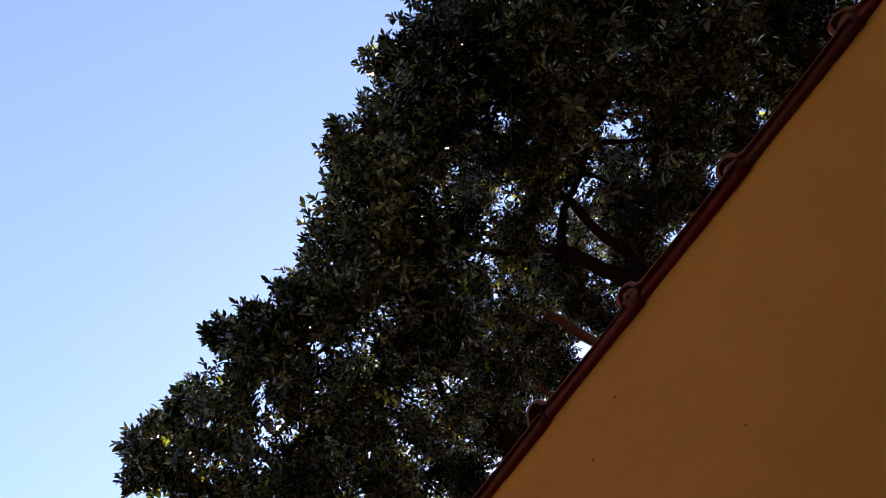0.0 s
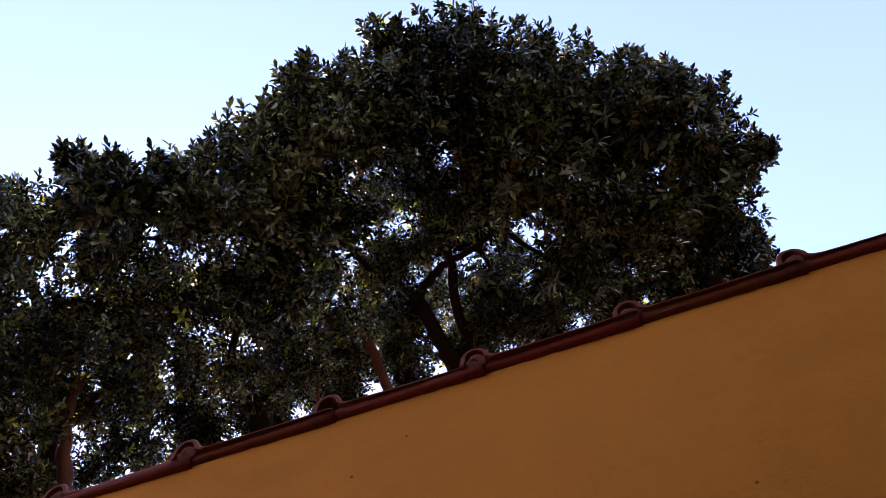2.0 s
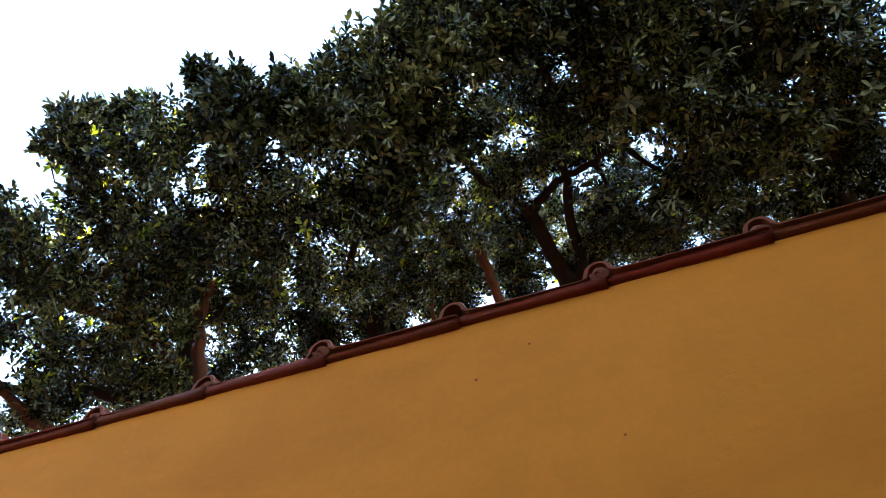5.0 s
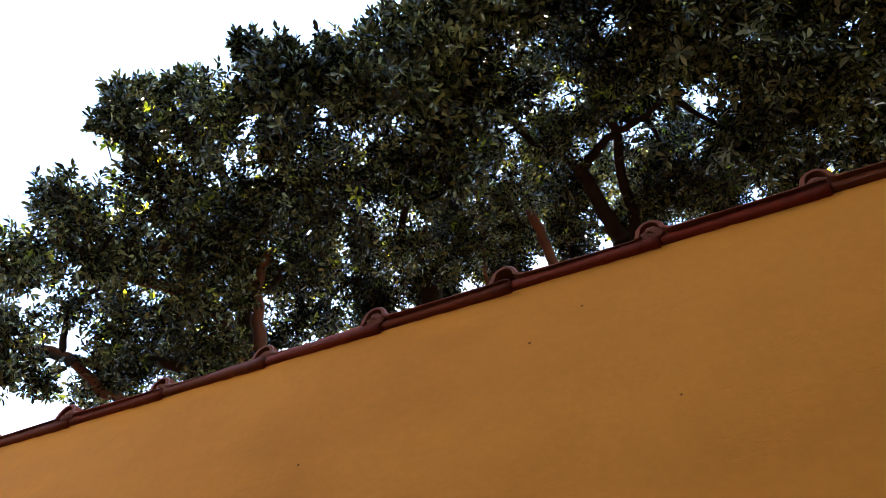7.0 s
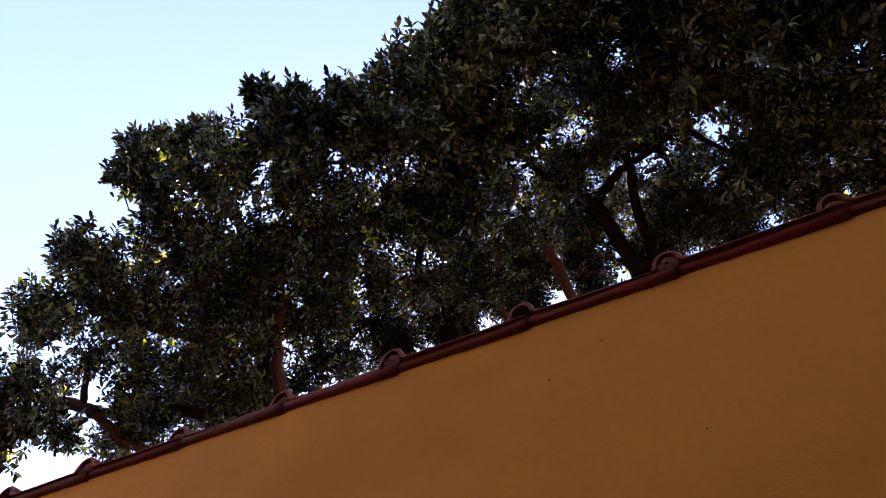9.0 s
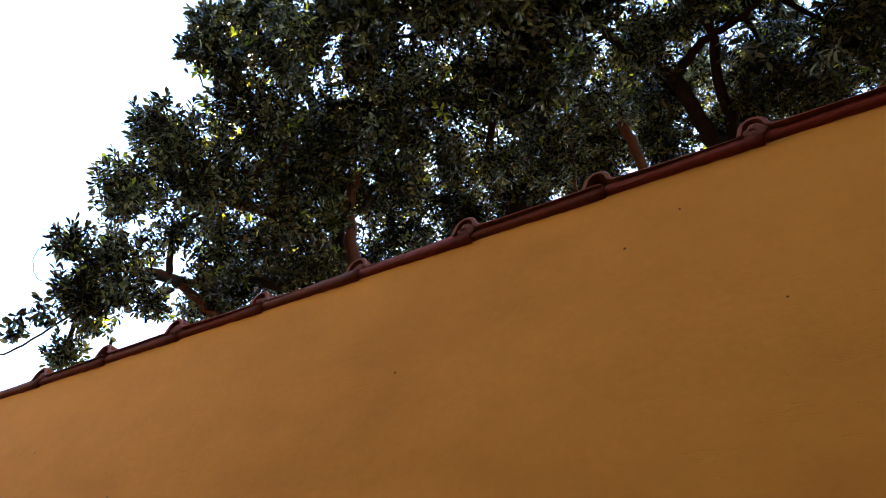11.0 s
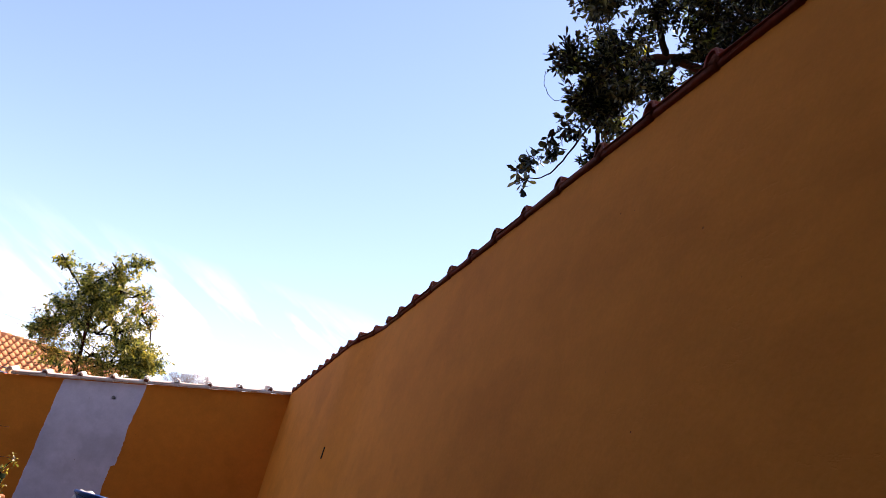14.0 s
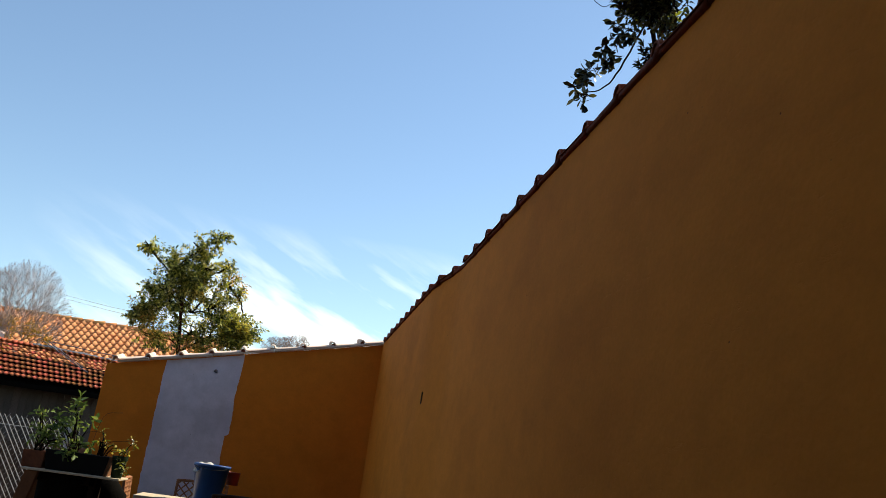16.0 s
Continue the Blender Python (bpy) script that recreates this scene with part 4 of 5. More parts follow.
for tree, lobes, seed in ((big_tree, TOP_LOBES + LOW_LOBES + FILL_LOBES + LINE_LOBES + EDGE_LOBES + HEART_LOBES, 3), (side_tree, SIDE_LOBES + TAIL_LOBES + UNDER_LOBES + FOOT_LOBES, 4)):
    nodes = [Vector(p) for p in ([(-1.68, 2.93, 7.51), (-1.03, 2.69, 7.63), (-2.0, 2.2, 7.9), (-1.32, 2.31, 7.69), (0.8, 2.9, 7.7), (-2.72, 2.52, 7.48), (-0.76, 2.55, 7.61)] if tree is big_tree else [(-3.97, 1.61, 6.09), (-4.36, 1.25, 5.32), (-5.1, 1.23, 4.86), (-4.97, 1.39, 4.93), (-4.20, 1.82, 5.58)])]
    reach(tree, nodes, sorted((q for q in lobes if q not in EDGE_LOBES), key=lambda q: min((Vector(q[:3]) - p).length for p in nodes)), rt)
    # the outer crown in clumps of larger leaves, the shaded heart and foot of it finer and sparser
    inner = FILL_LOBES + LINE_LOBES + HEART_LOBES + LOW_LOBES[6:] + UNDER_LOBES + FOOT_LOBES
    outer, inner = [q for q in lobes if q not in inner], [q for q in lobes if q in inner]
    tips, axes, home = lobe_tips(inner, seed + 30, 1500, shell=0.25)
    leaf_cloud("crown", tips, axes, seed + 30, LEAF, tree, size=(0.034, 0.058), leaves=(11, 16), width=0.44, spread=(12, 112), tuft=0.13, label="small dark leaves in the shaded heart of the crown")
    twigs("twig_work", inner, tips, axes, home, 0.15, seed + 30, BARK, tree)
    lobes = outer
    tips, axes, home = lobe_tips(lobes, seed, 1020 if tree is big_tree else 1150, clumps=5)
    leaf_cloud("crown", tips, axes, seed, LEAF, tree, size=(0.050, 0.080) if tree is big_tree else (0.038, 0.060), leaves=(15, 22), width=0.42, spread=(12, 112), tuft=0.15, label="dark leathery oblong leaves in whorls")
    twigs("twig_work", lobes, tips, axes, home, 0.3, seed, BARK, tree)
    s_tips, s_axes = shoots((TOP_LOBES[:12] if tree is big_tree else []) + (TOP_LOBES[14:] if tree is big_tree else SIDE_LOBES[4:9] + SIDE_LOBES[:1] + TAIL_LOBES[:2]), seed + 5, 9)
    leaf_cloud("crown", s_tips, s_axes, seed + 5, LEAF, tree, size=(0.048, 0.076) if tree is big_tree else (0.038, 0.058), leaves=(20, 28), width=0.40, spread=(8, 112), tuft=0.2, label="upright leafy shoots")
    lobes = outer + inner
    # far layer in the brighter leaf colour that stands for sun
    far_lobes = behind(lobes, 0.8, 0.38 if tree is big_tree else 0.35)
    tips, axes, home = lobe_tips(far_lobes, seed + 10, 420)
    leaf_cloud("crown", tips, axes, seed + 10, LEAF_SUN, tree, size=(0.052, 0.082), leaves=(10, 15), width=0.42, label="upper leaves with sunlight put into their yellow-green")

    # sprays by the gaps, coloured as if the sun struck them
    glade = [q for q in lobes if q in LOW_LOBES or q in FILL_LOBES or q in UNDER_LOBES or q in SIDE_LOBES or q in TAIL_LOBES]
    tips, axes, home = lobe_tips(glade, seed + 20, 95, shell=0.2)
    leaf_cloud("crown", tips, axes, seed + 20, LEAF_SUN, tree, size=(0.042, 0.066), leaves=(8, 13), width=0.45, label="leaves around the gaps with sunlight put into their yellow-green")

# large-leaved whorls hanging out of the near side of the big crown
hang = LOW_LOBES[1:4] + TOP_LOBES[4:8] + TOP_LOBES[1:2] + LOW_LOBES[:1] + LOW_LOBES[12:13]
tips, axes = [], []
for q in hang:
    for _ in range(7):
        u = Vector((rt.gauss(0, 0.7), -1.0 + rt.gauss(0, 0.5), -0.6 + rt.gauss(0, 0.6))).normalized()
        tips.append(Vector(q[:3]) + u * q[3] * rt.uniform(0.9, 1.05))
        axes.append((u * 0.7 + Vector((0, 0, 0.5))).normalized())
leaf_cloud("crown", tips, axes, 17, LEAF_GREY, big_tree, size=(0.085, 0.13), leaves=(8, 12), width=0.38, spread=(40, 110), tuft=0.07, label="large dull grey-green leaves")

# the sprig that hangs out past the crown, and a bare tendril
sprig_line = bend([(-4.98, 1.0, 4.33), (-5.16, 0.88, 3.98), (-5.25, 0.79, 3.81), (-5.36, 0.64, 3.77)], 5, 0.004, rt)
part("branch", Shape().tube(sprig_line, [0.009 - 0.006 * i / (len(sprig_line) - 1) for i in range(len(sprig_line))], 6), BARK, side_tree, "", True)
sprig_lobes = [(-5.34, 0.57, 3.88, 0.05, 1), (-5.35, 0.64, 3.83, 0.05, 1), (-5.27, 0.66, 3.98, 0.06, 1), (-5.2, 0.75, 4.03, 0.06, 1), (-5.17, 0.72, 4.1, 0.06, 1), (-5.1, 0.8, 4.2, 0.09, 1), (-5.3, 0.62, 3.94, 0.05, 1)]
sprig_lobes = [(x, y + 0.03, z - 0.07, r, f) for x, y, z, r, f in sprig_lobes]
tips, axes, home = lobe_tips(sprig_lobes, 31, 1500, up=0.1)
leaf_cloud("crown", tips, axes, 31, LEAF, side_tree, size=(0.055, 0.085), leaves=(4, 6), tuft=0.06, width=0.5, label="sprig of dark leaves")
twigs("twig_work", sprig_lobes, tips, axes, home, 1.0, 31, BARK, side_tree, 0.0025)
part("tendril", Shape().tube(bend([(-4.97, 0.82, 4.32), (-5.03, 0.73, 4.30), (-5.07, 0.65, 4.29), (-5.06, 0.57, 4.36), (-5.03, 0.54, 4.45)], 6, 0.003, rt), [0.0022] * 25, 5), BARK, side_tree, "bare hanging tendril", True)

# leaves that stand out singly, along the outer tips nearest the yard
one_leaf = Shape().add([(0, 0, 0), (0.014, 0.007, 0.004), (0.038, 0.011, 0.005), (0.062, 0, -0.006), (0.038, -0.011, 0.005), (0.014, -0.007, 0.004), (0.016, 0, 0.001), (0.038, 0, 0.001)],
                       [(0, 1, 6), (1, 2, 7, 6), (2, 3, 7), (3, 4, 7), (4, 5, 6, 7), (5, 0, 6)]).mesh("leaf", LEAF, True)
for tree, lobes, n in ((big_tree, TOP_LOBES[8:16], 18), (side_tree, SIDE_LOBES[4:10], 22)):
    for q in lobes:
        for _ in range(n):
            u = Vector((rt.gauss(0, 1), rt.gauss(0, 1) - 0.6, rt.gauss(0, 1))).normalized()
            part("leaf", one_leaf, LEAF, tree, at=Matrix.Translation(Vector(q[:3]) + u * q[3] * rt.uniform(0.7, 0.9)) @ pose(0, 0, 0, rt.uniform(-60, 60), rt.uniform(-60, 40), rt.uniform(0, 360)))

# ---- beyond the yard ----
def roof_tile(width, length, rise, lift, material, thick=0.02):
    """A curved clay roof tile: half a barrel flowing into a shallow pan, its lower end raised over the row below and hollow beneath."""
    prof = [(width * t, rise * (math.sin(math.pi * t / 0.55) if t < 0.55 else -0.35 * math.sin(math.pi * (t - 0.55) / 0.45))) for t in np.linspace(0, 1.04, 9)]
    s, n = Shape(), len(prof)
    for y, up in ((0, lift), (length * 1.12, 0)):
        s.v += [(x, y, z + up) for x, z in prof] + [(x, y, z + up - thick) for x, z in prof]
    for k in range(n - 1):
        s.f += [(k, k + 1, 2 * n + k + 1, 2 * n + k), (k, n + k, n + k + 1, k + 1), (n + k, 3 * n + k, 3 * n + k + 1, n + k + 1)]
    return s.mesh("roof_tile", material, True)


def tiled_roof(parent, a, b, c, d, width, length, material, rnd, limit=300, step=0.025, rise=0.27):
    """Tiles over the roof from the eave a-b up to the ridge d-c; the first ones are pieces, the rest one mesh."""
    a, b, c, d = (Vector(p) for p in (a, b, c, d))
    mesh = roof_tile(width, length, width * rise, step, material)
    vs = [v.co.copy() for v in mesh.vertices]
    fs = [tuple(p.vertices) for p in mesh.polygons]
    across, up = max(1, round(((b - a).length + (c - d).length) / 2 / width)), max(1, round(((d - a).length + (c - b).length) / 2 / length))
    rest, made = Shape(), 0
    for j in range(up):
        for i in range(across):
            def spot(u, v):
                return a.lerp(b, u).lerp(d.lerp(c, u), v)
            o = spot(i / across, j / up)
            ex, ey = (spot((i + 1) / across, j / up) - o).normalized(), (spot(i / across, (j + 1) / up) - o).normalized()
            ez = ex.cross(ey).normalized()
            ey = ez.cross(ex)
            m = Matrix((ex, ey, ez)).transposed().to_4x4()
            m.translation = o + ez * (0.02 + rnd.uniform(-0.004, 0.004))
            m = m @ pose(0, 0, 0, rnd.uniform(-1, 1), rnd.uniform(-1.5, 1.5), rnd.uniform(-1.2, 1.2))
            if made < limit:
                part("roof_tile", mesh, material, parent, at=m)
                made += 1
            else:
                rest.add([m @ v for v in vs], fs)
    if rest.v:
        tagged(part("roof_tile_field", rest, material, parent, "", True), kind="stuff")


rh = random.Random(8)
# house with a wide clay roof
house = thing("house", "low house with a wide orange clay-tiled roof", "house", at=pose(0, 0.30, 0) @ Matrix.Diagonal((1, 1, 1.055, 1)))
part("wall", Shape().box((-39, -20.0, -0.1), (-26.6, -4.6, 2.2)), WHITEWASH, house, "whitewashed wall")
part("roof_deck", Shape().add([(-26, -20.4, 2.05), (-26, -4.1, 2.05), (-32, -4.1, 4.66), (-32, -20.4, 4.66), (-39.4, -20.4, 2.05), (-39.4, -4.1, 2.05)], [(0, 1, 2, 3), (3, 2, 5, 4), (0, 3, 4), (1, 5, 2)]), DARK_BOARD, house)
roof = part("roof", Shape().box((-32.1, -20.4, 4.62), (-31.9, -4.1, 4.7)), CLAY_LIT, house, "sunlit orange clay tiles")
tiled_roof(roof, (-26, -20.4, 2.07), (-26, -4.1, 2.07), (-32, -4.1, 4.68), (-32, -20.4, 4.68), 0.24, 0.40, CLAY_LIT, rh, step=0.035)
for k in range(41):
    part("ridge_tile", Shape().tube([(-32, -20.4 + 0.4 * k, 4.69), (-32, -19.98 + 0.4 * k, 4.72)], [0.10, 0.115], 10), CLAY_LIT, roof, smooth=True)

# shed behind the fence
shed = thing("shed", "low dark board shed with weathered clay-tiled roof", "shed")
E0, E1, R1, R0 = Vector((-20.0, -8.21, 2.05)), Vector((-20.0, -4.66, 2.03)), Vector((-21.7, -5.20, 2.85)), Vector((-21.7, -9.17, 3.05))
DOWN = Vector((0, 0, 0.10))
# deck coloured black to stand for shade below the eave and tiles
part("roof_deck", Shape().add([E0 - 0.7 * DOWN, E1 - 0.7 * DOWN, R1 - 2.5 * DOWN, R0 - 2.5 * DOWN, E0 - 1.6 * DOWN, E1 - 1.6 * DOWN, R1 - 3 * DOWN, R0 - 3 * DOWN],
                              [(0, 1, 2, 3), (7, 6, 5, 4), (0, 4, 5, 1), (1, 5, 6, 2), (2, 6, 7, 3), (3, 7, 4, 0)]), BLACK_FILL, shed, "roof deck with the shade under eave and tiles put into its black")
shed_roof = part("roof", Shape().tube([R0, R1], [0.05, 0.05], 8), CLAY_OLD, shed, "weathered red clay tiles")
tiled_roof(shed_roof, E0, E1, R1, R0, 0.125, 0.225, CLAY_OLD, rh, step=0.075, rise=0.22)
fl = Shape()
for k in range(31):
    q = R0.lerp(R1, 0.5 + 0.5 * k / 30) + Vector((0, 0, rh.uniform(-0.012, 0.012)))
    fl.v += [tuple(q + Vector((0.12, 0.0, 0.03))), tuple(q + Vector((0.04, 0.0, 0.07 + rh.uniform(-0.01, 0.01)))), tuple(q + Vector((-0.06, 0.0, 0.06)))]
    if k:
        fl.f += [(3 * k - 3, 3 * k, 3 * k + 1, 3 * k - 2), (3 * k - 2, 3 * k + 1, 3 * k + 2, 3 * k - 1)]
part("flashing", fl, LEAD, shed, "dull grey metal flashing")
parapet = part("parapet", Shape().add([R0 + Vector((-0.05, 0, -0.4)), R0.lerp(R1, 0.32) + Vector((-0.05, 0, -0.4)), R0.lerp(R1, 0.32) + Vector((-0.05, 0, 0.14)), R0 + Vector((-0.05, 0, 0.26)),
                                      R0 + Vector((-0.25, -0.1, -0.4)), R0.lerp(R1, 0.32) + Vector((-0.25, -0.1, -0.4)), R0.lerp(R1, 0.32) + Vector((-0.25, -0.1, 0.14)), R0 + Vector((-0.25, -0.1, 0.26))],
                                     [(0, 1, 2, 3), (7, 6, 5, 4), (3, 2, 6, 7), (1, 5, 6, 2), (0, 3, 7, 4)]), WHITEWASH, shed, "small whitewashed parapet")
for k in range(10):
    q0, q1 = R0.lerp(R1, 0.032 * k), R0.lerp(R1, 0.032 * (k + 1))
    lift = Vector((-0.12, -0.05, 0.28 - 0.012 * k))
    part("cap_tile", Shape().tube([q0 + lift, q1 + lift - Vector((0, 0, 0.02))], [0.05, 0.038], 9), CLAY_PALE, parapet, smooth=True)
ex = (E1 - E0).normalized()
for a0, a1, v0, v1 in ((0.55, 0.80, 1.02, 0.30), (0.58, 0.78, 1.03, 0.42), (0.60, 1.0, 1.03, 1.0)):
    pts = [E0.lerp(E1, a0 + (a1 - a0) * t).lerp(R0.lerp(R1, a0 + (a1 - a0) * t), v0 + (v1 - v0) * t) + Vector((0, 0, 0.15 + 0.02 * math.sin(9 * t))) for t in (0, 0.33, 0.66, 1)]
    part("cable", Shape().tube(bend(pts, 5, 0.006, rh), [0.011] * 16, 6), LEAD, shed, "pale loose cable", True)
wires = thing("overhead_cable", "thin grey overhead cables above the clay roof", "cable", at=pose(0, 0.30, 0.25))
for z in (0.0, -0.14):
    part("wire", Shape().tube(bend([(-38.0, -11.9, 6.47 + z), (-34.0, -9.6, 5.76 + z), (-30.0, -7.3, 5.08 + z), (-22.0, -2.7, 3.9 + z)], 6), [0.0045] * 19, 5), TWIG_PALE, wires)
along = (E1 - E0).normalized()
inward = (R0 - E0).normalized() * 0.6
inward.z = 0
for k in range(24):
    p = E0 + inward + along * (0.152 * k)
    m = Matrix.Translation(p) @ Matrix.Rotation(math.atan2(along.y, along.x), 4, "Z")
    part("board", Shape().box((0, 0, -2.3), (0.146, 0.03, -0.12 + rh.uniform(-0.01, 0.02)), None), DARK_BOARD, shed, at=m)
# low dark board fence just behind the netting
boards = thing("board_fence", "low dark weathered board fence behind the netting", "fence")
for k in range(44):
    h = 0.98 + rh.uniform(-0.02, 0.02)
    part("board", Shape().box((0, 0, -0.1), (0.022, 0.142, h)), DARK_BOARD, boards, at=pose(-10.4 + rh.uniform(-0.004, 0.004), -2.5 - 0.148 * (k + 1), 0))
for z in (0.25, 0.8):
    part("rail", Shape().box((-10.46, -9.0, z), (-10.404, -2.5, z + 0.06)), DARK_BOARD, boards)

# ---- fence and things at the yard's end ----
rf = random.Random(77)
fence = thing("chain_link_fence", "galvanised chain-link fence on pale posts beside the wall", "fence")
FX = -9.1
for y, top in ((-2.89, 1.20), (-3.61, 1.31), (-4.4, 1.3), (-5.2, 1.3), (-6.0, 1.3)):
    part("post", Shape().tube([(FX, y, -0.05), (FX + 0.01, y, 0.7), (FX, y + 0.01, top)], [0.022, 0.021, 0.021], 10), PALE_PAINT, fence, "chipped white post", True)
links = Shape()
for k in range(-26, 66):
    for s in (1, -1):
        y0 = -2.78 - 0.05 * k
        a, b = (y0, 0.04), (y0 - s * 0.8, 1.20 + 0.012 * (k % 3))
        lo, hi = -6.0, -2.78
        t0, t1 = 0.0, 1.0
        for edge, sign in ((lo, 1), (hi, -1)):
            f0, f1 = sign * (a[0] - edge), sign * (b[0] - edge)
            if f0 < 0 and f1 < 0:
                t0 = 2
            elif f0 < 0:
                t0 = max(t0, f0 / (f0 - f1))
            elif f1 < 0:
                t1 = min(t1, f0 / (f0 - f1))
        if t0 < t1:
            p = [(FX + 0.025 + 0.003 * s, a[0] + (b[0] - a[0]) * t, a[1] + (b[1] - a[1]) * t) for t in (t0, (t0 + t1) / 2, t1)]
            links.tube(p, [0.0042 if s == 1 else 0.0009] * 3, 4, False)
tagged(part("wire_netting", links, STEEL, fence), kind="stuff")
for z in (0.06, 1.12):
    part("tension_wire", Shape().tube([(FX + 0.025, -2.78, z), (FX + 0.025, -6.0, z)], [0.003, 0.003], 5), STEEL, fence)

# plant stand
stand = thing("plant_stand", "rough wooden plant stand with splayed legs", "plant stand")
soft_edges(part("board", Shape().box((-7.22, -2.60, 0.852), (-6.86, -1.95, 0.866)), WOOD_PALE, stand, "thin sun-bleached board"), 0.003)
# thin right legs take near-black bark: shade under the board as colour
for y0, y1, x, w in ((-2.53, -2.68, -6.90, 0.042), (-2.14, -2.10, -6.98, 0.02), (-2.53, -2.66, -7.15, 0.03), (-2.14, -2.10, -7.15, 0.02)):
    soft_edges(part("leg", Shape().add([(x - 0.03, y1 - w, 0), (x + 0.03, y1 - w, 0), (x + 0.03, y1 + w, 0), (x - 0.03, y1 + w, 0),
                                        (x - 0.03, y0 - w, 0.848), (x + 0.03, y0 - w, 0.848), (x + 0.03, y0 + w, 0.848), (x - 0.03, y0 + w, 0.848)],
                                       [(0, 3, 2, 1), (4, 5, 6, 7), (0, 1, 5, 4), (1, 2, 6, 5), (2, 3, 7, 6), (3, 0, 4, 7)]), WOOD if w > 0.025 else BARK, stand), 0.003)
soft_edges(part("rail", Shape().box((-6.98, -2.55, 0.79), (-6.95, -2.12, 0.846)), BARK, stand, "dark rail"), 0.003)
bin_rows = [(0.0, 0.0), (0.135, 0.0), (0.145, 0.02), (0.175, 0.66), (0.19, 0.665), (0.19, 0.70), (0.175, 0.70), (0.165, 0.60), (0.0, 0.58)]
dark_bin = thing("plastic_bin", "black plastic bin pushed under the plant stand", "bin", at=pose(-7.08, -2.335, 0) @ Matrix.Diagonal((1, 1.08, 1.2, 1)))
part("body", Shape().turned(bin_rows[:4], 28), BLACK_FILL, dark_bin, smooth=False)
part("rim", Shape().turned(bin_rows[3:], 28), BLACK_FILL, dark_bin, smooth=False)
sack = Shape()
gs = 14
for i in range(gs + 1):
    for j in range(18):
        a, h = 2 * math.pi * j / 18, i / gs
        r = (0.15 + 0.03 * math.sin(3.1 * h) + 0.022 * noise.noise(Vector((math.cos(a) * 2.2, math.sin(a) * 2.2, h * 4)))) * (1 if h < 0.85 else 1 - (h - 0.85) * 4.5)
        sack.v.append((r * 0.7 * math.cos(a), r * math.sin(a), 0.86 * h))
sack.f += [(i * 18 + j, i * 18 + (j + 1) % 18, (i + 1) * 18 + (j + 1) % 18, (i + 1) * 18 + j) for i in range(gs) for j in range(18)] + [tuple(range(18))[::-1], tuple(gs * 18 + j for j in range(18))]
tagged(part("sack", sack, BLACK_FILL, smooth=True, at=pose(-7.36, -2.12, 0)), "bulging black plastic sack behind the stand", "sack")
tagged(part("plank", Shape().add([(-0.01, -0.07, 0), (0.012, -0.07, 0), (0.012, 0.05, 0), (-0.01, 0.05, 0), (-0.01, 0.03, 0.50), (0.012, 0.03, 0.50), (0.012, 0.05, 0.46), (-0.01, 0.05, 0.46)],
                                        [(0, 3, 2, 1), (4, 5, 6, 7), (0, 1, 5, 4), (1, 2, 6, 5), (2, 3, 7, 6), (3, 0, 4, 7)]), WOOD_PALE, at=pose(-6.60, -2.37, 0.0, -13, -8, 0) @ Matrix.Diagonal((1, 1.1, 1.22, 1))), "pale splintered board leaning under the plant stand", "plank")


def pot(name, label, x, y, z, r, h, material):
    ob = thing(name, label, "plant pot", at=pose(x, y, z))
    part("pot", Shape().turned([(0.0, 0.0), (r * 0.7, 0.0), (r * 0.95, h * 0.82), (r * 1.06, h * 0.83), (r * 1.06, h), (r * 0.95, h), (r * 0.92, h * 0.88)], 20), material, ob, smooth=False)
    part("soil", Shape().turned([(r * 0.93, h * 0.88), (r * 0.5, h * 0.92), (0.0, h * 0.93)], 16), SOIL, ob)
    return ob


def foliage(ob, lobes, seed, per_area, size, material, leaves=(4, 7), width=0.45, stems=8, base=(0, 0, 0.1)):
    r = random.Random(seed)
    tips, axes, home = lobe_tips(lobes, seed, per_area, up=0.5, shell=0.1)
    leaf_cloud("foliage", tips, axes, seed, material, ob, size=size, leaves=leaves, width=width, spread=(30, 90), tuft=0.04)
    for _ in range(stems):
        t = Vector(tips[r.randrange(len(tips))])
        b = Vector(base) + Vector((r.uniform(-0.02, 0.02), r.uniform(-0.03, 0.03), 0))
        part("stem", Shape().tube(bend([b, b.lerp(t, 0.5) + Vector((0, 0, 0.03)), t], 4, 0.003, r), [0.0035] * 9, 5), BARK, ob, smooth=True)


def planter(label, y, half_x, half_y, h, material):
    """A rectangular planter with sloping sides, a rim and soil, on the stand."""
    ob = thing("planter", label, "planter", at=pose(-7.02, y, 0.866))
    a, b, i = (half_x * 0.86, half_y * 0.9), (half_x, half_y), (half_x - 0.01, half_y - 0.01)
    rings = [(a, 0.0), (b, h), (i, h), (i, h - 0.02)]
    s = Shape()
    for (x, yy), z in rings:
        s.v += [(-x, -yy, z), (x, -yy, z), (x, yy, z), (-x, yy, z)]
    s.f += [(3, 2, 1, 0)] + [(4 * r + k, 4 * r + (k + 1) % 4, 4 * r + 4 + (k + 1) % 4, 4 * r + 4 + k) for r in range(3) for k in range(4)]
    soft_edges(part("trough", s, material, ob), 0.004)
    part("soil", Shape().box((-i[0], -i[1], h - 0.035), (i[0], i[1], h - 0.018)), SOIL, ob)
    return ob


p1 = planter("dirty brown square planter with a lanky leafy herb", -2.565, 0.07, 0.075, 0.115, CLAY_DARK)
foliage(p1, [(0, 0.0, 0.24, 0.10, 1), (0, 0.10, 0.20, 0.09, 0.7), (0, -0.02, 0.36, 0.06, 1), (0, 0.13, 0.36, 0.09, 0.5)], 41, 2300, (0.025, 0.05), LEAF_POT, leaves=(4, 6), stems=14)
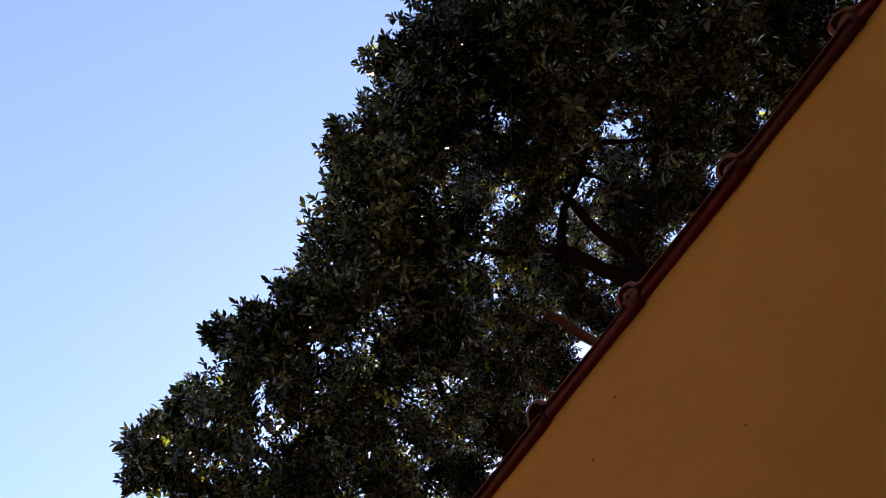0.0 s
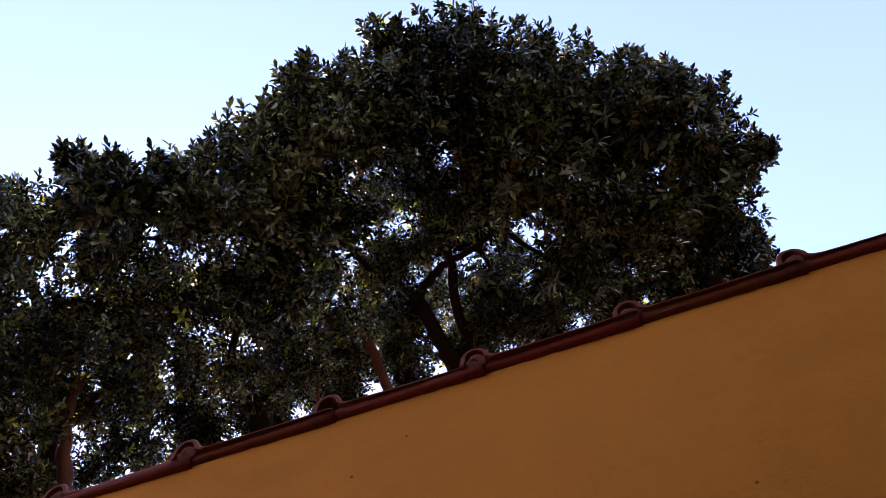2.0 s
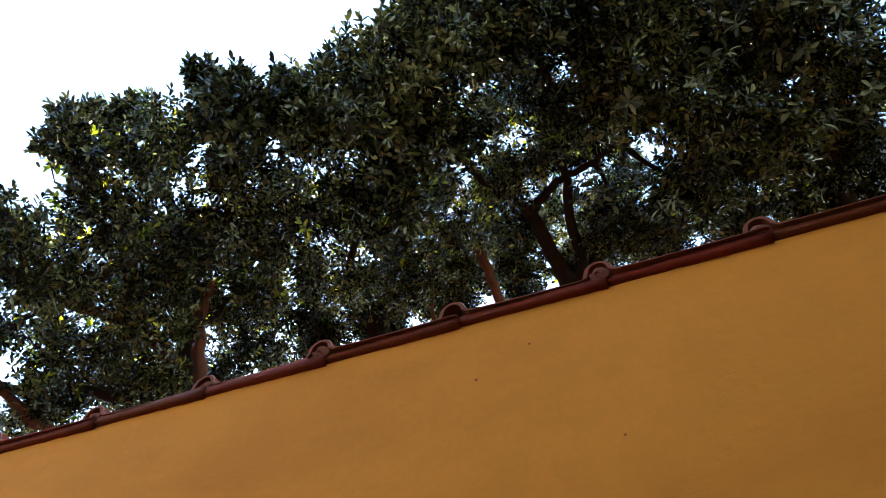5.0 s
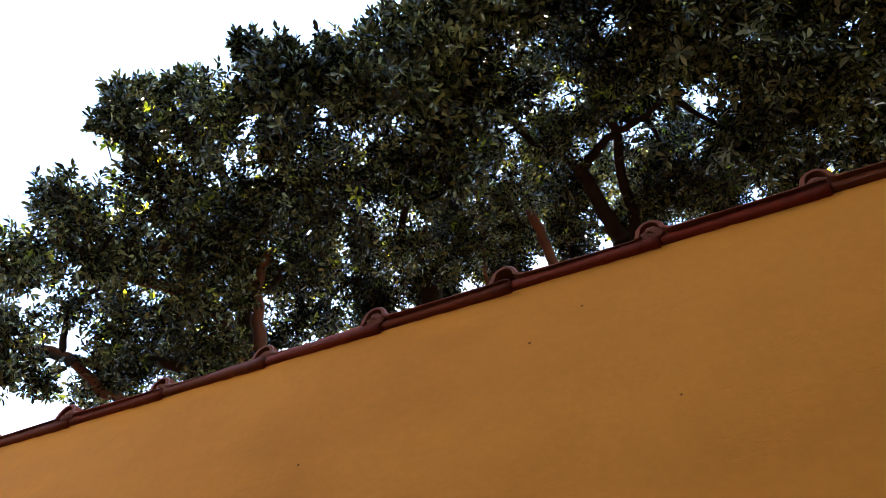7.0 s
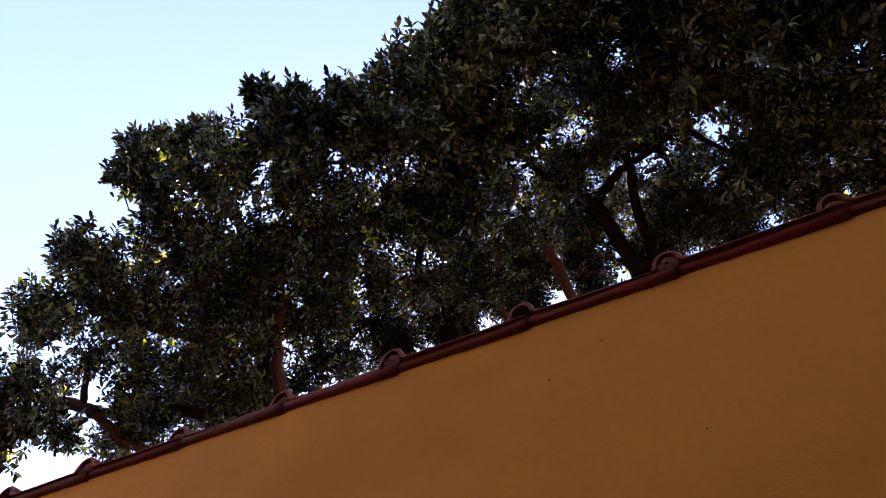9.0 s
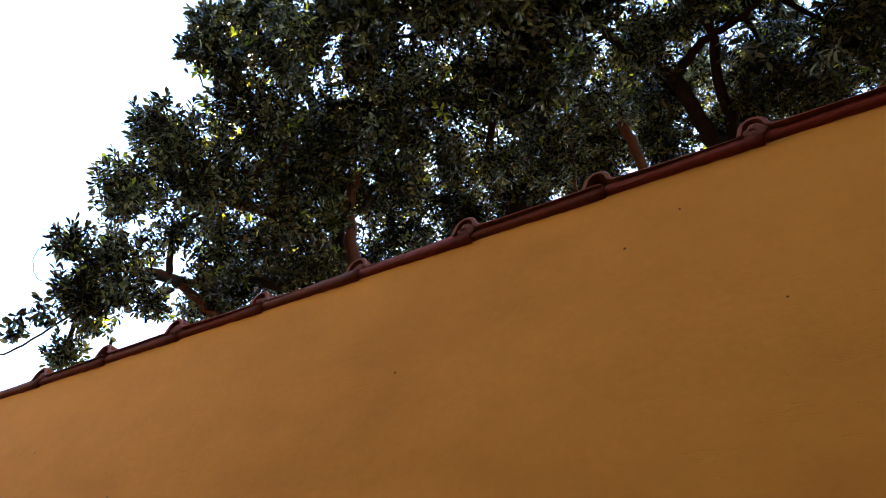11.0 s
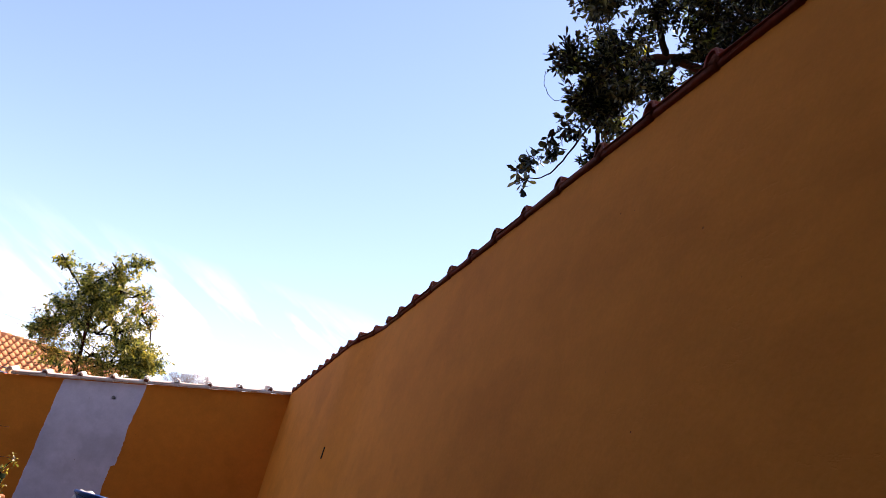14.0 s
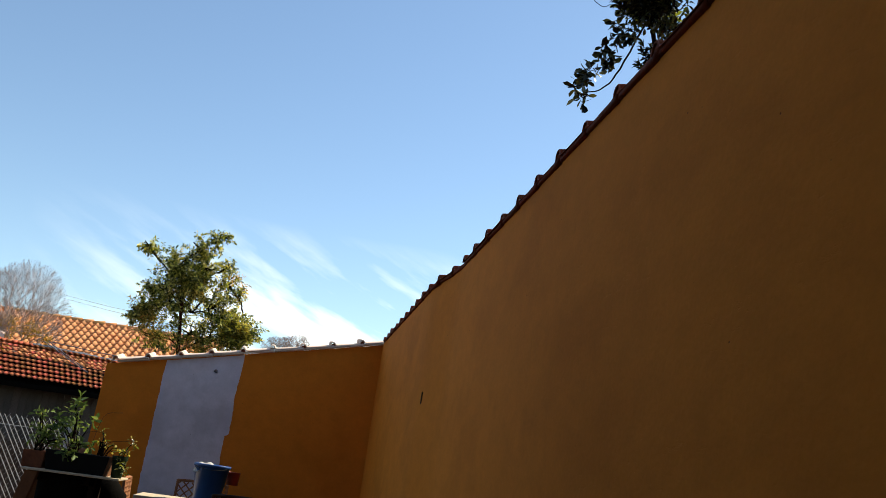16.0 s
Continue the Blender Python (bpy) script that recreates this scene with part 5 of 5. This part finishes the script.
trough = planter("long black planter trough of lanky green plants", -2.275, 0.085, 0.215, 0.135, BLACK_PLASTIC)
part("end_board", Shape().add([(-0.08, 0.200, 0.0), (0.088, 0.200, 0.0), (0.098, 0.222, 0.137), (-0.09, 0.222, 0.137), (-0.08, 0.215, 0.0), (0.088, 0.215, 0.0), (0.098, 0.237, 0.137), (-0.09, 0.237, 0.137)],
                              [(0, 1, 2, 3), (7, 6, 5, 4), (0, 4, 5, 1), (1, 5, 6, 2), (2, 6, 7, 3), (3, 7, 4, 0)]), WOOD, trough, "tan wooden end")
foliage(trough, [(0, -0.15, 0.30, 0.10, 0.8), (0, -0.10, 0.46, 0.07, 0.8), (0, 0.0, 0.20, 0.08, 0.6), (0.02, -0.05, 0.40, 0.06, 0.8), (0.09, -0.06, 0.13, 0.06, 1), (0.02, 0.03, 0.36, 0.06, 0.4)], 42, 2000, (0.03, 0.07), LEAF_POT, leaves=(3, 6), stems=22, base=(0, -0.05, 0.12))
foliage(trough, [(0, 0.14, 0.22, 0.07, 0.8), (0, 0.20, 0.20, 0.05, 0.7), (0, 0.10, 0.30, 0.05, 0.5)], 43, 2600, (0.014, 0.028), LEAF_LIGHT, stems=24, base=(0, 0.14, 0.12))
for y, z, y1 in ((0.05, 0.45, 0.22), (-0.05, 0.30, 0.12), (0.1, 0.26, 0.34)):
    part("stem", Shape().tube(bend([(0, y, 0.12), (0, (y + y1) / 2 - 0.04, z * 0.9), (0, y1, z)], 5, 0.002, rf), [0.0018] * 11, 5), BARK_RED, trough, "dry bent stalk", True)
p4 = pot("flower_pot", "dark green plastic pot with a trailing plant", -6.98, -1.995, 0.866, 0.052, 0.15, DARK_GREEN)
foliage(p4, [(0, 0.01, 0.17, 0.06, 1), (0.04, 0.04, 0.09, 0.05, 1.2), (0.03, 0.05, 0.04, 0.035, 1), (0, 0.05, 0.24, 0.05, 0.6)], 44, 3000, (0.014, 0.03), LEAF_LIGHT)

# garden table
TX, TY, TZ = -7.72, -1.585, 0.742
table = thing("garden_table", "garden table with pale top on black cast-iron legs", "table", at=pose(TX, TY, 0))
soft_edges(part("tabletop", Shape().box((-0.22, -0.35, TZ - 0.03), (0.22, 0.36, TZ)), WOOD_PALE, table, "sun-bleached wooden top"), 0.006)
for k in range(4):
    a = math.radians(45 + 90 * k)
    c, s = math.cos(a), math.sin(a)
    line = bend([(c * 0.30, s * 0.30, 0), (c * 0.22, s * 0.22, 0.10), (c * 0.10, s * 0.10, 0.34), (c * 0.16, s * 0.16, 0.56), (c * 0.30, s * 0.30, TZ - 0.035)], 5, 0, rf)
    part("leg", Shape().tube(line, [0.016] * len(line), 8), IRON_BLACK, table, smooth=True)
    b = a + 0.5
    line = bend([(c * 0.11, s * 0.11, 0.36), (math.cos(b) * 0.16, math.sin(b) * 0.16, 0.48), (math.cos(b) * 0.13, math.sin(b) * 0.13, 0.60), (math.cos(b) * 0.2, math.sin(b) * 0.2, TZ - 0.035)], 5, 0, rf)
    part("scroll", Shape().tube(line, [0.011] * len(line), 7), IRON_BLACK, table, smooth=True)
part("ring", Shape().turned([(0.115, 0.33), (0.125, 0.345), (0.115, 0.36), (0.105, 0.345), (0.115, 0.33)], 24), IRON_BLACK, table, smooth=True)

bucket = thing("bucket", "blue plastic bucket standing on the garden table", "bucket", at=pose(-7.66, -1.405, TZ))
part("body", Shape().turned([(0.0, 0.0), (0.098, 0.0), (0.102, 0.006), (0.136, 0.268), (0.144, 0.270), (0.146, 0.288), (0.138, 0.292), (0.132, 0.286), (0.099, 0.010), (0.0, 0.008)], 32), BLUE_PLASTIC, bucket, smooth=True)
part("handle", Shape().tube(bend([(0.0, -0.146, 0.275), (0.11, -0.10, 0.262), (0.158, 0.0, 0.25), (0.11, 0.10, 0.262), (0.0, 0.146, 0.275)], 6, 0, rf), [0.002] * 25, 6), IRON_BLACK, bucket, "wire handle", True)
rag = Shape()
g = 12
for i in range(g + 1):
    for j in range(g + 1):
        x, y = (i / g - 0.5) * 0.2, (j / g - 0.5) * 0.2
        rag.v.append((x, y, 0.30 - 4 * (x * x + y * y) + 0.035 * noise.noise(Vector((x * 22, y * 22, 3)))))
rag.f += [(i * (g + 1) + j, (i + 1) * (g + 1) + j, (i + 1) * (g + 1) + j + 1, i * (g + 1) + j + 1) for i in range(g) for j in range(g)]
rag_ob = part("rag", rag, PALE_PAINT, None, "", True, at=pose(-7.66, -1.44, TZ - 0.005))
rag_ob.modifiers.new("thick", "SOLIDIFY").thickness = 0.004
tagged(rag_ob, "crumpled pale rag in the blue bucket", "rag")
mug = thing("plastic_mug", "red plastic mug hung over the bucket's rim", "mug", at=pose(-7.76, -1.235, TZ + 0.15) @ Matrix.Scale(1.3, 4))
part("body", Shape().turned([(0.0, 0.0), (0.036, 0.0), (0.040, 0.075), (0.043, 0.078), (0.038, 0.078), (0.034, 0.004), (0.0, 0.004)], 20), RED_PLASTIC, mug, smooth=True)
part("handle", Shape().tube(bend([(0, -0.036, 0.07), (0, -0.052, 0.085), (0, -0.062, 0.06)], 4, 0, rf), [0.005] * 9, 6), RED_PLASTIC, mug, smooth=True)


def garden_chair(label, m, material):
    """Cast-iron garden chair with a lattice back; it faces +x."""
    ob = thing("garden_chair", label, "chair", "cast-iron garden chairs", m)
    w = 0.22
    frame_line = bend([(-0.19, -w, 0.42), (-0.215, -w, 0.62), (-0.232, -w, 0.825), (-0.235, -w * 0.93, 0.845), (-0.236, 0, 0.852), (-0.235, w * 0.93, 0.845), (-0.232, w, 0.825), (-0.215, w, 0.62), (-0.19, w, 0.42)], 4, 0, rf)
    part("back_frame", Shape().tube(frame_line, [0.012] * len(frame_line), 8), material, ob, smooth=True)
    def at(y, z):
        return (-0.19 - 0.1 * (z - 0.42), y, z)
    part("rail", Shape().tube([at(-w, 0.66), at(w, 0.66)], [0.009, 0.009], 6), material, ob)
    for k in range(-3, 8):
        for s in (1, -1):
            y0 = -w + 0.073 * k if s == 1 else w - 0.073 * k
            y1 = y0 + s * 0.17
            a, b = max(-w, min(w, y0)), max(-w, min(w, y1))
            if abs(a - b) > 0.015:
                z0, z1 = 0.665 + abs(a - y0), 0.835 - abs(b - y1)
                if z1 > z0:
                    part("lattice_bar", Shape().tube([at(a, z0), at(b, z1)], [0.0065, 0.0065], 5), material, ob)
    for k in range(9):
        y = -w + 0.044 + 0.044 * k
        part("spindle", Shape().tube([at(y, 0.43), at(y, 0.66)], [0.006, 0.006], 5), material, ob)
    soft_edges(part("seat", Shape().box((-0.20, -w, 0.415), (0.21, w, 0.437)), material, ob), 0.006)
    for x, y in ((0.18, -w + 0.03), (0.18, w - 0.03), (-0.18, -w + 0.03), (-0.18, w - 0.03)):
        line = bend([(x, y, 0.415), (x * 1.12, y * 1.05, 0.26), (x * 0.98, y, 0.10), (x * 1.2, y * 1.12, 0.0)], 4, 0, rf)
        part("leg", Shape().tube(line, [0.014] * len(line), 7), material, ob, smooth=True)
    return ob


# near chair has its shade in the colour, the rusty ones the sun
garden_chair("cast-iron garden chair with lattice back by the table, shade in its dark brown", pose(-7.02, -1.07, 0, 0, 0, 180), IRON_SHADED)
garden_chair("rusty lattice-backed iron garden chair in sunlight", pose(-7.72, -1.80, 0, 0, 0, 94), IRON_RUST)
garden_chair("rusty lattice-backed iron garden chair behind the table", pose(-8.42, -1.52, 0, 0, 0, 4), IRON_RUST)

shrub = thing("potted_shrub", "dark broad-leaved shrub in black pot by the wall", "potted plant", at=pose(-7.6, -0.72, 0))
part("pot", Shape().turned([(0.0, 0.0), (0.12, 0.0), (0.16, 0.3), (0.175, 0.3), (0.175, 0.33), (0.15, 0.33), (0.145, 0.3), (0.0, 0.3)], 20), BLACK_PLASTIC, shrub)
foliage(shrub, [(0, -0.02, 0.60, 0.15, 1), (0, -0.12, 0.68, 0.09, 1), (0, 0.06, 0.72, 0.09, 1), (0, -0.05, 0.5, 0.16, 0.8)], 45, 900, (0.05, 0.08), LEAF, leaves=(5, 8), width=0.6, base=(0, 0, 0.3))

# short dark upright strip on the long wall
tagged(part("dark_strip", Shape().box((-0.006, -0.006, -0.04), (0.006, 0.012, 0.04)), IRON_BLACK, at=pose(-6.09, FACE + wall_line(-6.09), 1.66, 0, 8, 0)), "short dark upright strip on the ochre wall", "iron strip")

# ---- trees beyond ----
lit_tree = thing("tree", "small sunlit yellow-green tree behind the end wall", "tree", at=pose(0, 0.07, 0) @ Matrix.Diagonal((1, 1, 1.025, 1)))
limb(lit_tree, "trunk", [(-14, -2.55, -0.1), (-14, -2.70, 1.6), (-14, -2.84, 2.5), (-14, -3.0, 3.5)], 0.042, 0.026, rf, BARK_RED)
LIT_LOBES = [(-14.0, -3.63, 4.01, 0.18, 1), (-14.0, -3.14, 3.77, 0.39, 1), (-14.0, -2.81, 4.08, 0.28, 0.9), (-14.0, -2.59, 4.27, 0.2, 0.6), (-14.0, -3.29, 3.31, 0.39, 1), (-14.0, -2.75, 3.47, 0.39, 0.9), (-14.0, -2.31, 3.86, 0.23, 0.5), (-14.0, -3.52, 2.97, 0.24, 1), (-14.0, -3.3, 2.64, 0.3, 0.25), (-14.0, -2.23, 3.02, 0.39, 0.9), (-14.0, -1.86, 2.91, 0.28, 0.9), (-14.0, -2.45, 2.7, 0.3, 0.6), (-14.0, -2.12, 3.47, 0.2, 0.6), (-14.0, -2.99, 3.18, 0.32, 0.8), (-14.0, -2.45, 3.2, 0.3, 0.7), (-14.0, -2.35, 3.6, 0.26, 0.5), (-14.0, -2.7, 3.8, 0.3, 0.8), (-14.0, -2.05, 2.95, 0.34, 1), (-14.0, -3.5, 2.95, 0.24, 1), (-14.0, -2.75, 2.75, 0.34, 0.6), (-14.0, -2.5, 4.38, 0.14, 0.6)]
reach(lit_tree, [Vector((-14, -2.77, 3.1)), Vector((-14, -2.79, 2.5))], LIT_LOBES, rf, 0.014)
tips, axes, home = lobe_tips([(x, y, z, r * 1.12, f) for x, y, z, r, f in LIT_LOBES + [(-14.0, -2.0, 2.75, 0.3, 0.9), (-14.0, -2.9, 3.6, 0.35, 0.8), (-14.0, -3.15, 2.6, 0.3, 0.25)]], 51, 760, up=0.15, shell=0.2)
leaf_cloud("crown", tips, axes, 51, LEAF_LIGHT, lit_tree, size=(0.04, 0.07), leaves=(11, 16), width=0.42, spread=(30, 115), tuft=0.09, label="yellowing green leaves")
tips, axes, home = lobe_tips([(-14.0, -3.3, 2.75, 0.35, 1), (-14.0, -2.55, 2.55, 0.35, 1), (-14.0, -3.45, 3.1, 0.3, 0.6), (-14.0, -2.0, 2.6, 0.25, 0.6), (-14.0, -2.2, 3.6, 0.3, 0.5)], 52, 900, up=0.0)
leaf_cloud("crown", tips, axes, 52, LEAF_DRY, lit_tree, size=(0.035, 0.06), leaves=(6, 9), spread=(30, 115), tuft=0.1, label="dry yellow leaves")


def bare_tree(label, x, y, ground, fork, height, width, seed, thick, limbs=16, thinnest=0.0035):
    """A leafless tree whose limbs fan out from a low fork."""
    r = random.Random(seed)
    ob = thing("tree", label, "bare tree")
    limb(ob, "trunk", [(x, y, ground), (x + 0.05, y, (ground + fork) / 2), (x, y, fork)], thick, thick * 0.7, r, TWIG_PALE)
    fine = Shape()
    h = height - fork
    heart = Vector((x, y, fork))
    def dome(d):
        """How far the crown reaches from its fork in that direction: a broad flat dome with lobes."""
        side = math.hypot(d.x, d.y)
        lobe = 1 + 0.07 * math.sin(7 * math.atan2(d.z, d.y if abs(d.y) > 1e-6 else 1e-6) + seed)
        return lobe / ((side / width) ** 2.6 + (max(d.z, 0.0) / h) ** 2.6 + 1e-9) ** (1 / 2.6)
    def grow(p, d, rad, level):
        left = dome((p - heart + d * 0.01).normalized() if level else d) - (p - heart).length
        length = max(0.04, left) * (0.36 if level < 4 else 0.75)
        q = p + d * length
        mid = p.lerp(q, 0.5) + Vector((r.gauss(0, 1), r.gauss(0, 1), r.gauss(0, 1))) * length * 0.09
        fine.tube([p, mid, q], [rad, rad * 0.85, rad * 0.7], 4 if level < 2 else 3, False)
        if level < 5:
            for _ in range(3 if level < 3 else 2):
                n = (d + Vector((r.gauss(0, 1), r.gauss(0, 1), r.gauss(0.05, 0.8))) * 0.34).normalized()
                grow(q, n, max(rad * 0.58, thinnest), level + 1)
    for k in range(limbs):
        a = 2 * math.pi * k / limbs + r.uniform(-0.2, 0.2)
        spread = r.uniform(0.1, 1.0) * width / h * 1.3
        grow(heart - Vector((0, 0, 0.1)), Vector((math.cos(a) * spread, math.sin(a) * spread, 1)).normalized(), thick * 0.3, 0)
    tagged(part("branch_work", fine, TWIG_PALE, ob, "bare pale twigs"), kind="stuff")
    return ob


bare_tree("large leafless tree with fan-shaped pale crown", -42, -14.55, -0.1, 4.2, 8.52, 3.05, 61, 0.10, 20)
bare_tree("small leafless tree far beyond the wall", -40, -1.6, -0.1, 4.4, 6.92, 1.4, 62, 0.08)
dry = bare_tree("dry yellowish shrub in front of the clay roof", -25.5, -8.87, -0.1, 2.5, 4.6, 1.35, 63, 0.05, 9, 0.006)
tips, axes, home = lobe_tips([(-25.5, -9.55, 3.75, 0.5, 1), (-25.5, -9.1, 3.8, 0.4, 0.8), (-25.5, -8.5, 3.75, 0.42, 0.8), (-25.5, -8.1, 3.5, 0.35, 0.6), (-25.5, -9.3, 3.35, 0.55, 1)], 64, 900, up=0.2, shell=0.1)
leaf_cloud("foliage", tips, axes, 64, LEAF_DRY, dry, size=(0.05, 0.09), leaves=(4, 7))
